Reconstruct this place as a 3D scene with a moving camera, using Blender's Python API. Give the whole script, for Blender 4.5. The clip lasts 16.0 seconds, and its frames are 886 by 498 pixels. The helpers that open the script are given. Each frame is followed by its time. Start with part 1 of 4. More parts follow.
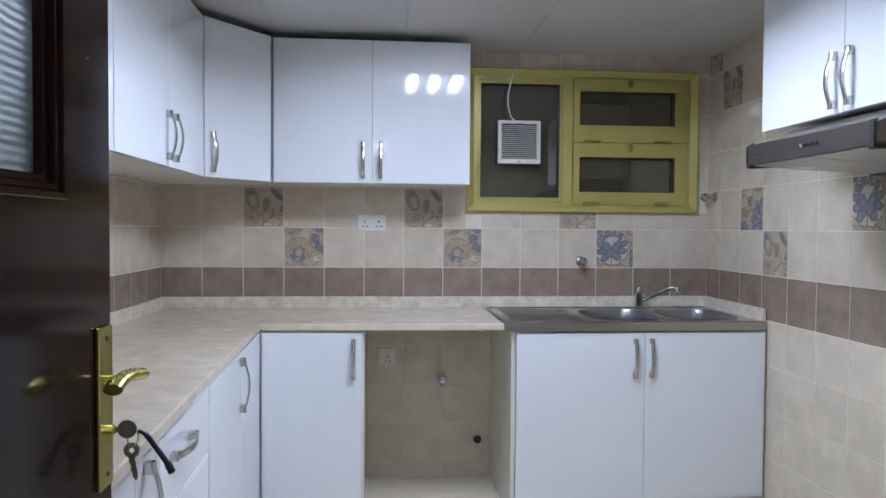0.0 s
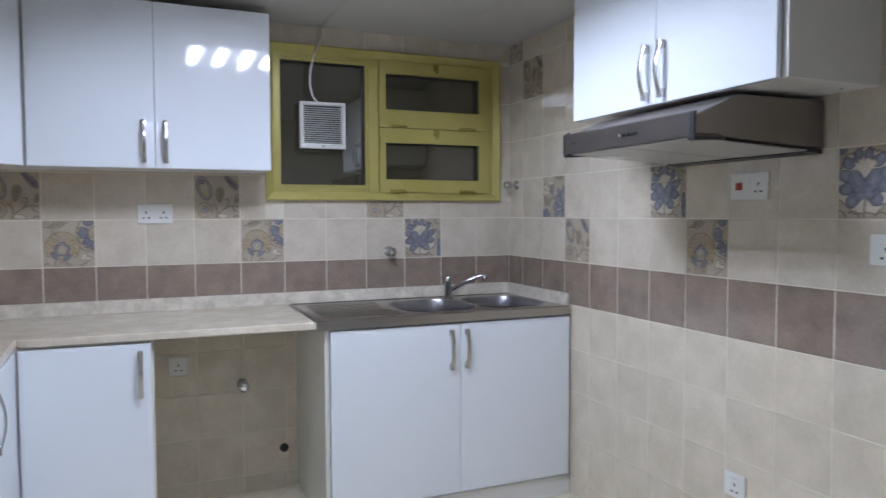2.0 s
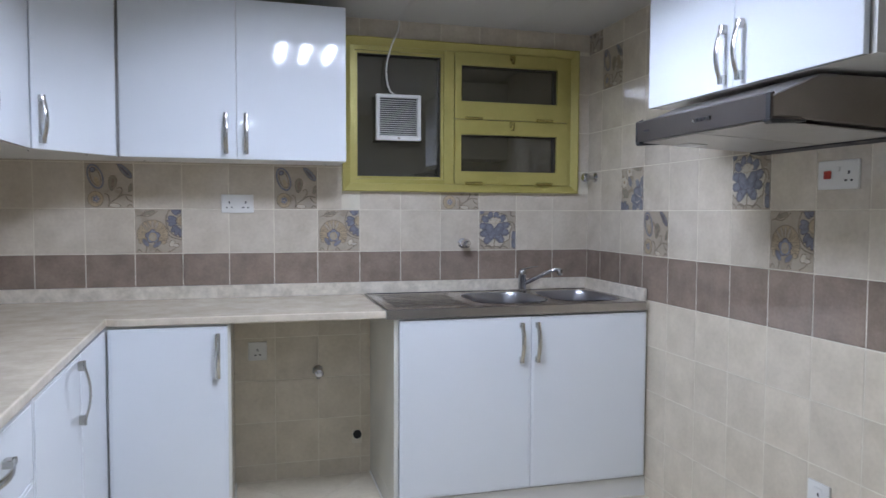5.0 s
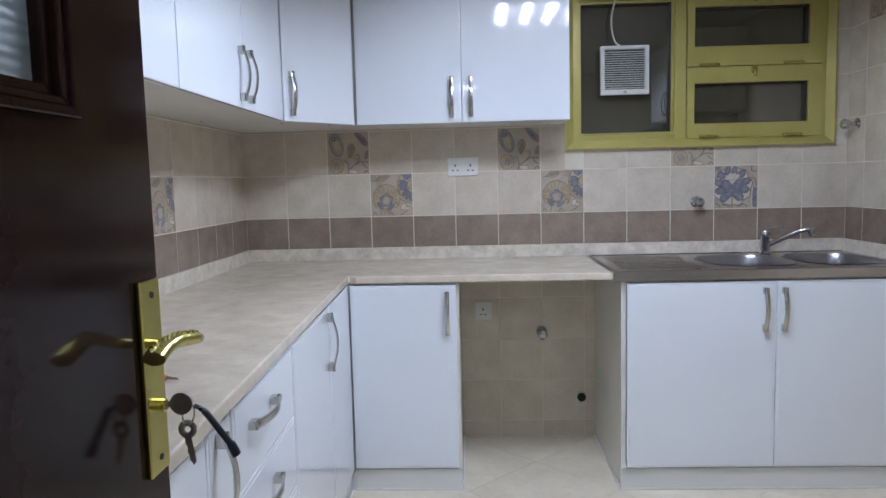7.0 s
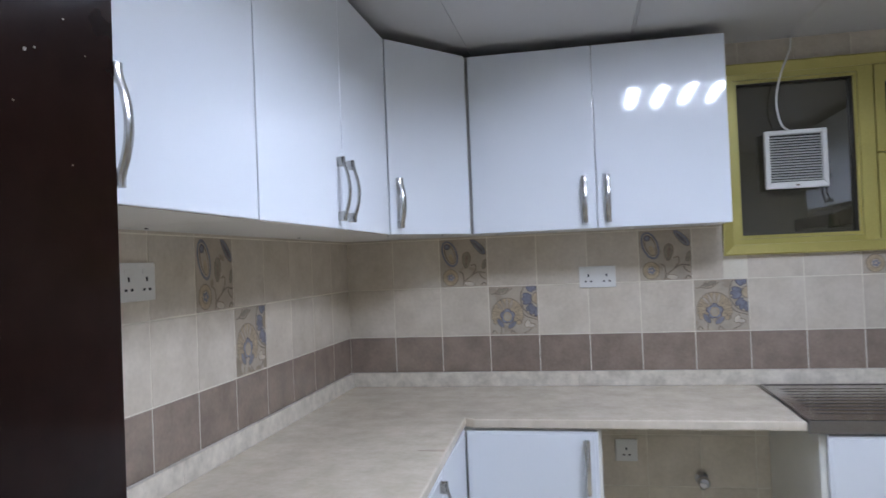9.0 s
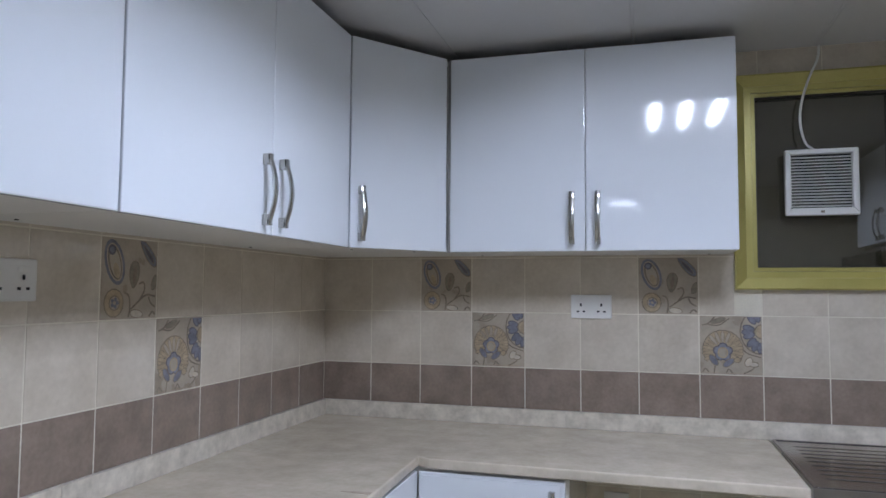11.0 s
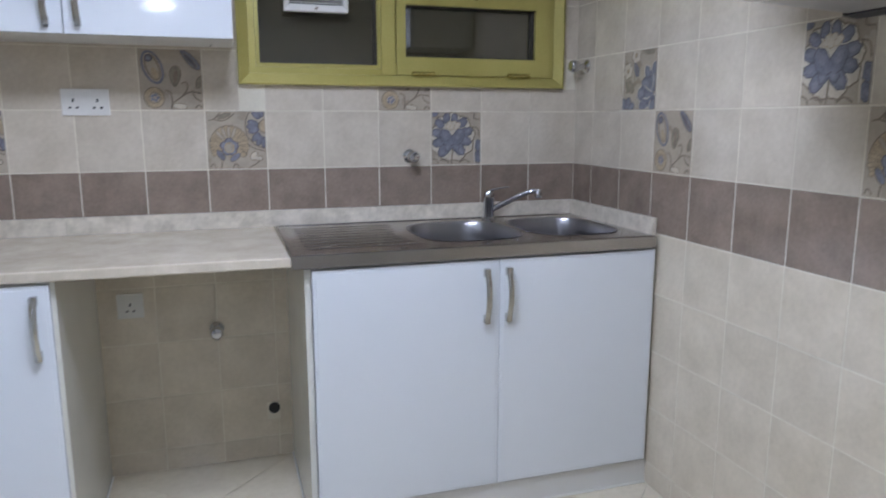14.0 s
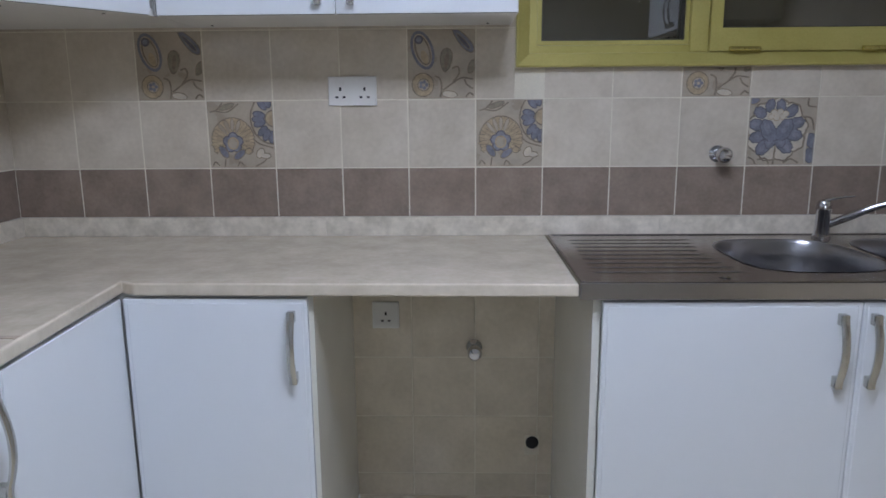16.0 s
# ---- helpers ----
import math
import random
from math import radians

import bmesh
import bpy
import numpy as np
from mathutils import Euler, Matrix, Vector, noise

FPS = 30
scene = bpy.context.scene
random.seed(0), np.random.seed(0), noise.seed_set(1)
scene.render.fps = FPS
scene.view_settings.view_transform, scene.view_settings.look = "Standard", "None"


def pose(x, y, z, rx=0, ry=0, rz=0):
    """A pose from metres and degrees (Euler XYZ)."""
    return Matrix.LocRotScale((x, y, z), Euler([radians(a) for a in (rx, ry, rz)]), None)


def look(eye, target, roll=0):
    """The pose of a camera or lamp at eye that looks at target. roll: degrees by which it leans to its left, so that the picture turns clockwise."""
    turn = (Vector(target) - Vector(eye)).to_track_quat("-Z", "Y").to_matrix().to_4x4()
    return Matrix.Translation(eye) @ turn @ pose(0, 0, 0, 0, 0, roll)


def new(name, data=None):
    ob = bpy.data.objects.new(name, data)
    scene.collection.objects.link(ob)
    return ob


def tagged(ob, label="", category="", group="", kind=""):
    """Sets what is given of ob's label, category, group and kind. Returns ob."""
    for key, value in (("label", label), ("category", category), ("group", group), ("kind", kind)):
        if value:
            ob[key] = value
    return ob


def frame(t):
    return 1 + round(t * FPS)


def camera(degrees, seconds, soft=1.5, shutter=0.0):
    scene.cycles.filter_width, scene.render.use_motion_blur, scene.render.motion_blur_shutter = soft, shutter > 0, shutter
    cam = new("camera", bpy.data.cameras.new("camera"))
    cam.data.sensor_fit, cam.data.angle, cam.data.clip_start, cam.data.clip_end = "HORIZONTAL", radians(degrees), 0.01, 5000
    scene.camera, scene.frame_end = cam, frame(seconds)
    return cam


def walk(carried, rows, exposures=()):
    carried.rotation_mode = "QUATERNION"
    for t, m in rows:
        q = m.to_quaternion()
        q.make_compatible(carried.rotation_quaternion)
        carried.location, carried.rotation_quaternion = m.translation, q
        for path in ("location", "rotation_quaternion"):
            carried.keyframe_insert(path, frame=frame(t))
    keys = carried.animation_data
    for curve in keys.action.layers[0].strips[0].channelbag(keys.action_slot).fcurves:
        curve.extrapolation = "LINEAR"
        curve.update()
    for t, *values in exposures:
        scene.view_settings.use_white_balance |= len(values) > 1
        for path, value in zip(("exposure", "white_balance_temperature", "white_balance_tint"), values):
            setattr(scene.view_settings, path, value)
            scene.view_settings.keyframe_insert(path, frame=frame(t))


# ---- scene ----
cam = camera(64.5, 16.0, shutter=0.25)
PATH = [
    (0, (1.128, -3.697, 1.327), (1.301, -1.705, 1.267), 0.4),
    (0.5, (1.134, -3.664, 1.35), (1.267, -1.67, 1.282), 1.0),
    (1, (1.161, -3.544, 1.317), (1.285, -1.55, 1.221), 0.7),
    (1.5, (1.159, -3.423, 1.326), (1.474, -1.451, 1.218), 0.5),
    (2, (1.043, -3.457, 1.343), (1.817, -1.615, 1.245), -0.2),
    (2.5, (0.983, -3.519, 1.344), (1.93, -1.761, 1.227), 0.9),
    (3, (0.981, -3.533, 1.345), (1.969, -1.8, 1.201), 0.1),
    (3.2, (0.981, -3.536, 1.343), (1.978, -1.81, 1.19), 0.1),
    (5.3, (1.152, -3.466, 1.31), (1.573, -1.513, 1.218), -0.8),
    (5.5, (1.156, -3.464, 1.311), (1.513, -1.498, 1.228), -1.7),
    (6, (1.137, -3.456, 1.316), (1.327, -1.466, 1.242), -2.1),
    (6.5, (1.115, -3.444, 1.293), (1.12, -1.448, 1.166), -0.9),
    (7, (1.11, -3.43, 1.286), (1.028, -1.441, 1.092), -1.4),
    (7.5, (1.131, -3.422, 1.309), (1.05, -1.438, 1.071), -0.9),
    (8, (1.128, -3.341, 1.341), (0.996, -1.354, 1.163), -0.4),
    (8.5, (1.081, -3.146, 1.374), (0.853, -1.16, 1.307), -1.1),
    (9, (1.013, -2.961, 1.438), (0.628, -0.999, 1.474), -2.3),
    (9.2, (1.001, -2.911, 1.443), (0.554, -0.962, 1.489), -2.3),
    (11.3, (1.289, -2.626, 1.397), (0.741, -0.707, 1.524), 0.4),
    (11.5, (1.299, -2.614, 1.435), (0.898, -0.656, 1.516), -0.4),
    (12, (1.363, -2.614, 1.43), (1.259, -0.617, 1.459), -0.7),
    (12.5, (1.436, -2.619, 1.422), (1.706, -0.637, 1.419), -0.3),
    (13, (1.486, -2.647, 1.403), (2.101, -0.744, 1.373), -0.0),
    (13.5, (1.491, -2.656, 1.354), (2.188, -0.79, 1.182), -0.2),
    (14, (1.487, -2.643, 1.293), (2.082, -0.768, 0.931), 0.0),
    (14.5, (1.477, -2.603, 1.269), (1.734, -0.684, 0.769), -0.1),
    (15, (1.442, -2.478, 1.282), (1.578, -0.541, 0.803), 0.3),
    (15.5, (1.38, -2.276, 1.291), (1.45, -0.323, 0.868), -1.1),
    (16, (1.393, -2.188, 1.302), (1.351, -0.228, 0.905), -0.4),
]
EXPOSURES = [(0.0, 0.0), (6.5, -0.02), (8.5, -0.10), (9.2, -0.14), (11.3, -0.38), (12.0, -0.28), (12.5, -0.16), (13.0, -0.04), (13.5, 0.05), (14.0, -0.02), (14.5, -0.11), (15.0, -0.22), (16.0, -0.33)]
walk(cam, [(t, look(eye, target, roll)) for t, eye, target, roll in PATH], EXPOSURES)

# ---- light ----
world = bpy.data.worlds.new("night")
world.use_nodes = True
world.node_tree.nodes["Background"].inputs[0].default_value = (0.02, 0.022, 0.03, 1)
world.node_tree.nodes["Background"].inputs[1].default_value = 0.3
scene.world = world
TUBE_GLOW = 84.0
# Strength of the added fill behind the doorway; no lamp is known there.
PASSAGE_FILL_GLOW = 40.0

# ---- plan ----
P = 0.207                    # tile pitch
Z0 = 1.325 - 6 * P           # first horizontal joint above the floor
W, LOW, TOP = 2.897, -3.35, 2.262
JOINT = 0.0040


# ---- materials ----
def mat(name, base, rough=0.4, metal=0.0, coat=0.0, vary=0.08, scale=6.0, grain=60.0, bump=0.02, tint=None, rand=0.0,
        island=False, spec=0.5, rough_vary=0.025, dist=0.002):
    m = bpy.data.materials.new(name)
    m.use_nodes = True
    n, l = m.node_tree.nodes, m.node_tree.links
    b = n["Principled BSDF"]
    b.inputs["Metallic"].default_value = metal
    b.inputs["Coat Weight"].default_value = coat
    b.inputs["Coat Roughness"].default_value = 0.06
    b.inputs["Specular IOR Level"].default_value = spec
    co = n.new("ShaderNodeTexCoord")
    info = n.new("ShaderNodeObjectInfo")
    off = n.new("ShaderNodeVectorMath")
    off.operation = "MULTIPLY_ADD"
    comb = n.new("ShaderNodeCombineXYZ")
    for k in range(3):
        l.new(info.outputs["Random"], comb.inputs[k])
    l.new(comb.outputs[0], off.inputs[0])
    off.inputs[1].default_value = (7.3, 3.1, 5.7)
    l.new(co.outputs["Object"], off.inputs[2])
    big, small = n.new("ShaderNodeTexNoise"), n.new("ShaderNodeTexNoise")
    for tex, s, det in ((big, scale, 5.0), (small, grain, 4.0)):
        tex.inputs["Scale"].default_value, tex.inputs["Detail"].default_value = s, det
        l.new(off.outputs[0], tex.inputs["Vector"])
    add = n.new("ShaderNodeMath")
    add.operation = "MULTIPLY_ADD"
    l.new(small.outputs["Fac"], add.inputs[0])
    add.inputs[1].default_value = 0.45
    l.new(big.outputs["Fac"], add.inputs[2])
    ramp = n.new("ShaderNodeMapRange")
    l.new(add.outputs[0], ramp.inputs[0])
    ramp.inputs[1].default_value, ramp.inputs[2].default_value = 0.45, 1.0
    mix = n.new("ShaderNodeMix")
    mix.data_type = "RGBA"
    l.new(ramp.outputs[0], mix.inputs[0])
    lo = [c * (1 - vary) for c in base]
    hi = [min(1, c * (1 + vary)) for c in (tint or base)]
    mix.inputs[6].default_value, mix.inputs[7].default_value = (*lo, 1), (*hi, 1)
    colour = mix.outputs[2]
    if rand:
        hsv = n.new("ShaderNodeHueSaturation")
        mr = n.new("ShaderNodeMapRange")
        l.new(info.outputs["Random"], mr.inputs[0])
        mr.inputs[3].default_value, mr.inputs[4].default_value = 1 - rand, 1 + rand
        l.new(mr.outputs[0], hsv.inputs["Value"])
        l.new(colour, hsv.inputs["Color"])
        colour = hsv.outputs[0]
    l.new(colour, b.inputs["Base Color"])
    r = n.new("ShaderNodeMapRange")
    l.new(big.outputs["Fac"], r.inputs[0])
    r.inputs[3].default_value, r.inputs[4].default_value = max(0.02, rough - rough_vary), rough + rough_vary
    l.new(r.outputs[0], b.inputs["Roughness"])
    if bump:
        bp = n.new("ShaderNodeBump")
        bp.inputs["Strength"].default_value, bp.inputs["Distance"].default_value = bump, dist
        l.new(add.outputs[0], bp.inputs["Height"])
        l.new(bp.outputs[0], b.inputs["Normal"])
    return m


CREAM = mat("cream_tile", (0.575, 0.504, 0.40), 0.055, rough_vary=0.015, vary=0.065, scale=9, grain=70, tint=(0.65, 0.585, 0.487), rand=0.035, bump=0.02)
SAND = mat("sand_tile", (0.605, 0.532, 0.41), 0.075, vary=0.06, scale=8, grain=70, tint=(0.685, 0.61, 0.49), rand=0.04, bump=0.02)
BROWN = mat("brown_tile", (0.238, 0.180, 0.141), 0.10, vary=0.14, scale=12, grain=90, tint=(0.28, 0.218, 0.172), rand=0.06, bump=0.02)
DECOR = mat("decor_tile_ground", (0.42, 0.355, 0.275), 0.28, vary=0.14, scale=14, grain=90, bump=0.08)
BLUE = mat("decor_blue", (0.185, 0.19, 0.228), 0.3, vary=0.3, scale=40, grain=160, bump=0.1)
NAVY = mat("decor_dark_blue", (0.115, 0.108, 0.13), 0.3, vary=0.3, scale=40, grain=160, bump=0.1)
OCHRE = mat("decor_ochre", (0.42, 0.325, 0.21), 0.3, vary=0.25, scale=40, grain=160, bump=0.1)
IVORY = mat("decor_ivory", (0.56, 0.50, 0.40), 0.3, vary=0.15, scale=40, grain=160, bump=0.1)
UMBER = mat("decor_umber", (0.225, 0.18, 0.13), 0.32, vary=0.3, scale=40, grain=160, bump=0.1)
OLIVE = mat("decor_olive", (0.25, 0.22, 0.16), 0.32, vary=0.3, scale=40, grain=160, bump=0.1)
PALE = mat("decor_pale_blue", (0.225, 0.23, 0.268), 0.3, vary=0.25, scale=40, grain=160, bump=0.1)
DUSK = mat("decor_slate", (0.185, 0.185, 0.215), 0.3, vary=0.3, scale=40, grain=160, bump=0.1)
GROUT = mat("grout", (0.72, 0.67, 0.55), 0.85, vary=0.12, scale=8, grain=200, bump=0.3)
PLASTER = mat("wall_plaster", (0.60, 0.58, 0.53), 0.7, vary=0.06, scale=3, grain=80, bump=0.1)
CEIL = mat("ceiling_paint", (0.55, 0.54, 0.53), 0.6, vary=0.03, scale=2, grain=60, bump=0.06)
FLOOR = mat("floor_tile", (0.73, 0.655, 0.51), 0.2, vary=0.06, scale=5, grain=40, tint=(0.775, 0.705, 0.565), rand=0.02, bump=0.02)
WHITE = mat("white_gloss", (0.772, 0.805, 0.835), 0.065, vary=0.008, scale=3, grain=90, coat=0.4, bump=0.01, rough_vary=0.02, dist=0.001)
CARCASS = mat("white_carcass", (0.72, 0.71, 0.68), 0.38, vary=0.03, scale=4, grain=120, bump=0.03)
PANEL = mat("laminate_side", (0.71, 0.70, 0.63), 0.12, vary=0.05, scale=4, grain=120, bump=0.02)
MARBLE = mat("cream_marble", (0.58, 0.51, 0.39), 0.22, vary=0.065, scale=13, grain=60, tint=(0.655, 0.58, 0.47), bump=0.02)
MARBLE_LIGHT = mat("cream_marble_edge", (0.63, 0.565, 0.455), 0.3, vary=0.16, scale=22, grain=70, tint=(0.73, 0.67, 0.57), bump=0.05)
RESIN = mat("joint_resin", (0.33, 0.25, 0.17), 0.4, vary=0.2, scale=30, grain=120, bump=0.05)
NICKEL = mat("brushed_nickel", (0.54, 0.53, 0.50), 0.24, 1.0, vary=0.06, scale=30, grain=300, bump=0.02)
CHROME = mat("chrome", (0.58, 0.585, 0.61), 0.10, 1.0, vary=0.03, scale=10, grain=90, bump=0.01, rough_vary=0.03)
STEEL = mat("stainless_steel", (0.42, 0.395, 0.38), 0.21, 1.0, vary=0.05, scale=7, grain=260, bump=0.0)
BOWL = mat("polished_steel_bowl", (0.345, 0.345, 0.36), 0.3, 1.0, vary=0.06, scale=7, grain=260, bump=0.0)
HOOD = mat("hood_bronze_steel", (0.14, 0.122, 0.112), 0.34, 0.85, vary=0.08, scale=8, grain=200, bump=0.02)
HOOD_TOP = mat("hood_brushed_steel", (0.27, 0.245, 0.225), 0.3, 0.9, vary=0.08, scale=8, grain=200, bump=0.02)
HOOD_DARK = mat("hood_black_plastic", (0.03, 0.03, 0.032), 0.35, vary=0.1, bump=0.02)
FILTER = mat("hood_underside", (0.47, 0.45, 0.42), 0.4, 0.3, vary=0.08, scale=20, grain=260, bump=0.05)
GOLD = mat("yellow_aluminium", (0.43, 0.37, 0.10), 0.33, 0.25, vary=0.08, scale=5, grain=160, tint=(0.46, 0.405, 0.13), bump=0.02)
GOLD_DARK = mat("bronze_hinge", (0.50, 0.43, 0.14), 0.25, 0.8, vary=0.12, scale=30, bump=0.02)
BRASS = mat("brass", (0.56, 0.49, 0.16), 0.22, 1.0, vary=0.12, scale=20, grain=120, bump=0.03)
WOOD = mat("dark_varnished_wood", (0.015, 0.007, 0.0055), 0.12, vary=0.2, scale=5, grain=40, tint=(0.019, 0.009, 0.007), spec=0.13, bump=0)
PLASTIC = mat("white_plastic", (0.74, 0.73, 0.69), 0.35, vary=0.03, scale=9, grain=120, bump=0.02)
SLOT = mat("dark_slot", (0.012, 0.012, 0.012), 0.6, vary=0.1, bump=0)
ORANGE = mat("orange_plastic", (0.62, 0.16, 0.025), 0.35, vary=0.06, bump=0)
RED = mat("red_switch", (0.42, 0.035, 0.02), 0.35, vary=0.08, bump=0)
KEYM = mat("key_metal", (0.36, 0.33, 0.28), 0.35, 1.0, vary=0.15, scale=60, bump=0.05)
CORD = mat("black_strap", (0.008, 0.011, 0.022), 0.3, vary=0.2, scale=60, bump=0.1)
# Grey that stands for shade in the corner cabinet's door gap.
GAP_SHADE = mat("grey_gap_shade", (0.30, 0.29, 0.27), 0.6, vary=0.1, bump=0)
GASKET = mat("dark_gasket", (0.04, 0.035, 0.025), 0.6, vary=0.2, bump=0)
SHAFT = mat("outside_wall", (0.18, 0.16, 0.13), 0.9, vary=0.15, scale=2, bump=0.2)


def glass(name, colour, rough, ripple=0.0, clear=1.0, ior=1.5):
    m = bpy.data.materials.new(name)
    m.use_nodes = True
    n, l = m.node_tree.nodes, m.node_tree.links
    b = n["Principled BSDF"]
    b.inputs["Base Color"].default_value = (*colour, 1)
    b.inputs["Roughness"].default_value = rough
    b.inputs["Transmission Weight"].default_value = clear
    b.inputs["IOR"].default_value = ior
    if ripple:
        co, wv, bp = n.new("ShaderNodeTexCoord"), n.new("ShaderNodeTexWave"), n.new("ShaderNodeBump")
        wv.wave_type, wv.bands_direction = "BANDS", "Z"
        wv.inputs["Scale"].default_value, wv.inputs["Distortion"].default_value = 26.0, 0.8
        l.new(co.outputs["Object"], wv.inputs["Vector"])
        bp.inputs["Strength"].default_value, bp.inputs["Distance"].default_value = ripple, 0.004
        l.new(wv.outputs["Fac"], bp.inputs["Height"])
        l.new(bp.outputs[0], b.inputs["Normal"])
    return m


# Half-clear dark olive glass with a raised index of refraction.
PANE = glass("tinted_window_glass", (0.095, 0.085, 0.052), 0.02, clear=0.5, ior=2.05)
FROST = glass("rippled_frosted_glass", (0.33, 0.39, 0.39), 0.5, 0.25)


def glow(name, colour, strength):
    m = bpy.data.materials.new(name)
    m.use_nodes = True
    b = m.node_tree.nodes["Principled BSDF"]
    b.inputs["Base Color"].default_value = (0.8, 0.8, 0.8, 1)
    b.inputs["Emission Color"].default_value = (*colour, 1)
    b.inputs["Emission Strength"].default_value = strength
    return m


LAMP = glow("lamp_tube", (0.85, 0.965, 1.275), TUBE_GLOW)


# ---- mesh helpers ----
def part(name, bm, material, parent, label="", smooth=False):
    me = bpy.data.meshes.new(name)
    bmesh.ops.recalc_face_normals(bm, faces=bm.faces)
    if smooth:
        for f in bm.faces:
            f.smooth = True
    bm.to_mesh(me)
    bm.free()
    for m in material if isinstance(material, (list, tuple)) else [material]:
        me.materials.append(m)
    if smooth:
        me.set_sharp_from_angle(angle=radians(40))
    ob = new(name, me)
    ob.parent = parent
    return tagged(ob, label)


def thing(name, m, label, category, group="", kind=""):
    ob = new(name)
    ob.empty_display_size = 0.05
    ob.matrix_world = m
    return tagged(ob, label, category, group, kind)


def box(x0, x1, y0, y1, z0, z1, bevel=0.0, seg=2, bm=None):
    bm = bm or bmesh.new()
    m = Matrix.LocRotScale(((x0 + x1) / 2, (y0 + y1) / 2, (z0 + z1) / 2), None, (abs(x1 - x0), abs(y1 - y0), abs(z1 - z0)))
    vs = bmesh.ops.create_cube(bm, size=1.0, matrix=m)["verts"]
    if bevel:
        es = list({e for v in vs for e in v.link_edges})
        bmesh.ops.bevel(bm, geom=es, offset=bevel, segments=seg, affect="EDGES", profile=0.6)
    return bm


def prism(points, z0, z1, bevel=0.0, bm=None, axis="z", seg=2):
    """A plan polygon made solid; axis y takes points as x, z and axis x as y, z."""
    bm = bm or bmesh.new()
    put = {"z": lambda a, b, c: (a, b, c), "y": lambda a, b, c: (a, c, b), "x": lambda a, b, c: (c, a, b)}[axis]
    lo = [bm.verts.new(put(a, b, z0)) for a, b in points]
    hi = [bm.verts.new(put(a, b, z1)) for a, b in points]
    fs = [bm.faces.new(lo), bm.faces.new(hi)]
    n = len(points)
    for i in range(n):
        fs.append(bm.faces.new((lo[i], lo[(i + 1) % n], hi[(i + 1) % n], hi[i])))
    if bevel:
        bmesh.ops.recalc_face_normals(bm, faces=fs)
        es = list({e for f in fs for e in f.edges})
        bmesh.ops.bevel(bm, geom=es, offset=bevel, segments=seg, affect="EDGES", profile=0.6)
    return bm


def turned(profile, n=24, bm=None, m=Matrix()):
    """A turned body round z from (radius, height) pairs, closed at both ends."""
    bm = bm or bmesh.new()
    rings = [[bm.verts.new(m @ Vector((r * math.cos(2 * math.pi * i / n), r * math.sin(2 * math.pi * i / n), z))) for i in range(n)]
             for r, z in profile]
    for a, b in zip(rings, rings[1:]):
        for i in range(n):
            bm.faces.new((a[i], a[(i + 1) % n], b[(i + 1) % n], b[i]))
    bm.faces.new(rings[0][::-1]), bm.faces.new(rings[-1])
    return bm


def tube(points, radius, n=10, bm=None, flat=1.0, level=False):
    """A tube along points; radius may be one number or one for each point."""
    bm = bm or bmesh.new()
    pts = [Vector(p) for p in points]
    rad = radius if isinstance(radius, (list, tuple)) else [radius] * len(pts)
    rings, up = [], None
    for i, p in enumerate(pts):
        d = (pts[min(i + 1, len(pts) - 1)] - pts[max(i - 1, 0)]).normalized()
        if up is None:
            up = Vector((0, 0, 1)) if abs(d.z) < 0.9 else Vector((0, 1, 0))
        side = d.cross(Vector((0, 0, 1)) if level else up).normalized()
        up = side.cross(d).normalized()
        rings.append([bm.verts.new(p + rad[i] * (math.cos(2 * math.pi * k / n) * side + flat * math.sin(2 * math.pi * k / n) * up)) for k in range(n)])
    for a, b in zip(rings, rings[1:]):
        for k in range(n):
            bm.faces.new((a[k], a[(k + 1) % n], b[(k + 1) % n], b[k]))
    bm.faces.new(rings[0][::-1]), bm.faces.new(rings[-1])
    return bm


def smooth_path(points, steps=6):
    """Catmull-Rom points through the given ones."""
    p = [Vector(q) for q in points]
    p = [2 * p[0] - p[1]] + p + [2 * p[-1] - p[-2]]
    out = []
    for i in range(1, len(p) - 2):
        for k in range(steps):
            t = k / steps
            a, b, c, d = p[i - 1:i + 3]
            out.append(0.5 * ((2 * b) + (c - a) * t + (2 * a - 5 * b + 4 * c - d) * t * t + (3 * b - a - 3 * c + d) * t ** 3))
    return out + [p[-2]]


# ---- structure ----
def setting(name, bm, material, label, category):
    ob = part(name, bm, material, None, label)
    return tagged(ob, category=category, kind="structure")


WIN = (1.568, 2.826, 1.416, 2.170)
HOLE = (1.60, 2.795, 1.446, 2.14)
bm = box(-0.2, HOLE[0], 0, 0.2, -0.1, 2.5)
box(HOLE[1], W + 0.2, 0, 0.2, -0.1, 2.5, bm=bm)
box(HOLE[0], HOLE[1], 0, 0.2, -0.1, HOLE[2], bm=bm)
box(HOLE[0], HOLE[1], 0, 0.2, HOLE[3], 2.5, bm=bm)
wall_back = setting("wall_north", bm, GROUT, "tiled kitchen wall in cream and brown ceramic with a window opening", "wall")
wall_right = setting("wall_east", box(W, W + 0.2, LOW - 0.15, 0, -0.1, 2.5), GROUT, "tiled kitchen wall in cream, brown and flowered ceramic", "wall")
wall_left = setting("wall_west", box(-0.2, 0, LOW - 0.15, 0, -0.1, 2.5), GROUT, "tiled kitchen wall behind the white cabinets", "wall")
DOOR_X0, DOOR_X1 = 0.62, 1.56
bm = box(0, DOOR_X0, LOW - 0.15, LOW, -0.1, 2.5)
box(DOOR_X1, W, LOW - 0.15, LOW, -0.1, 2.5, bm=bm)
box(DOOR_X0, DOOR_X1, LOW - 0.15, LOW, 2.1, 2.5, bm=bm)
setting("wall_south", bm, PLASTER, "plain painted wall with the doorway to the passage", "wall")
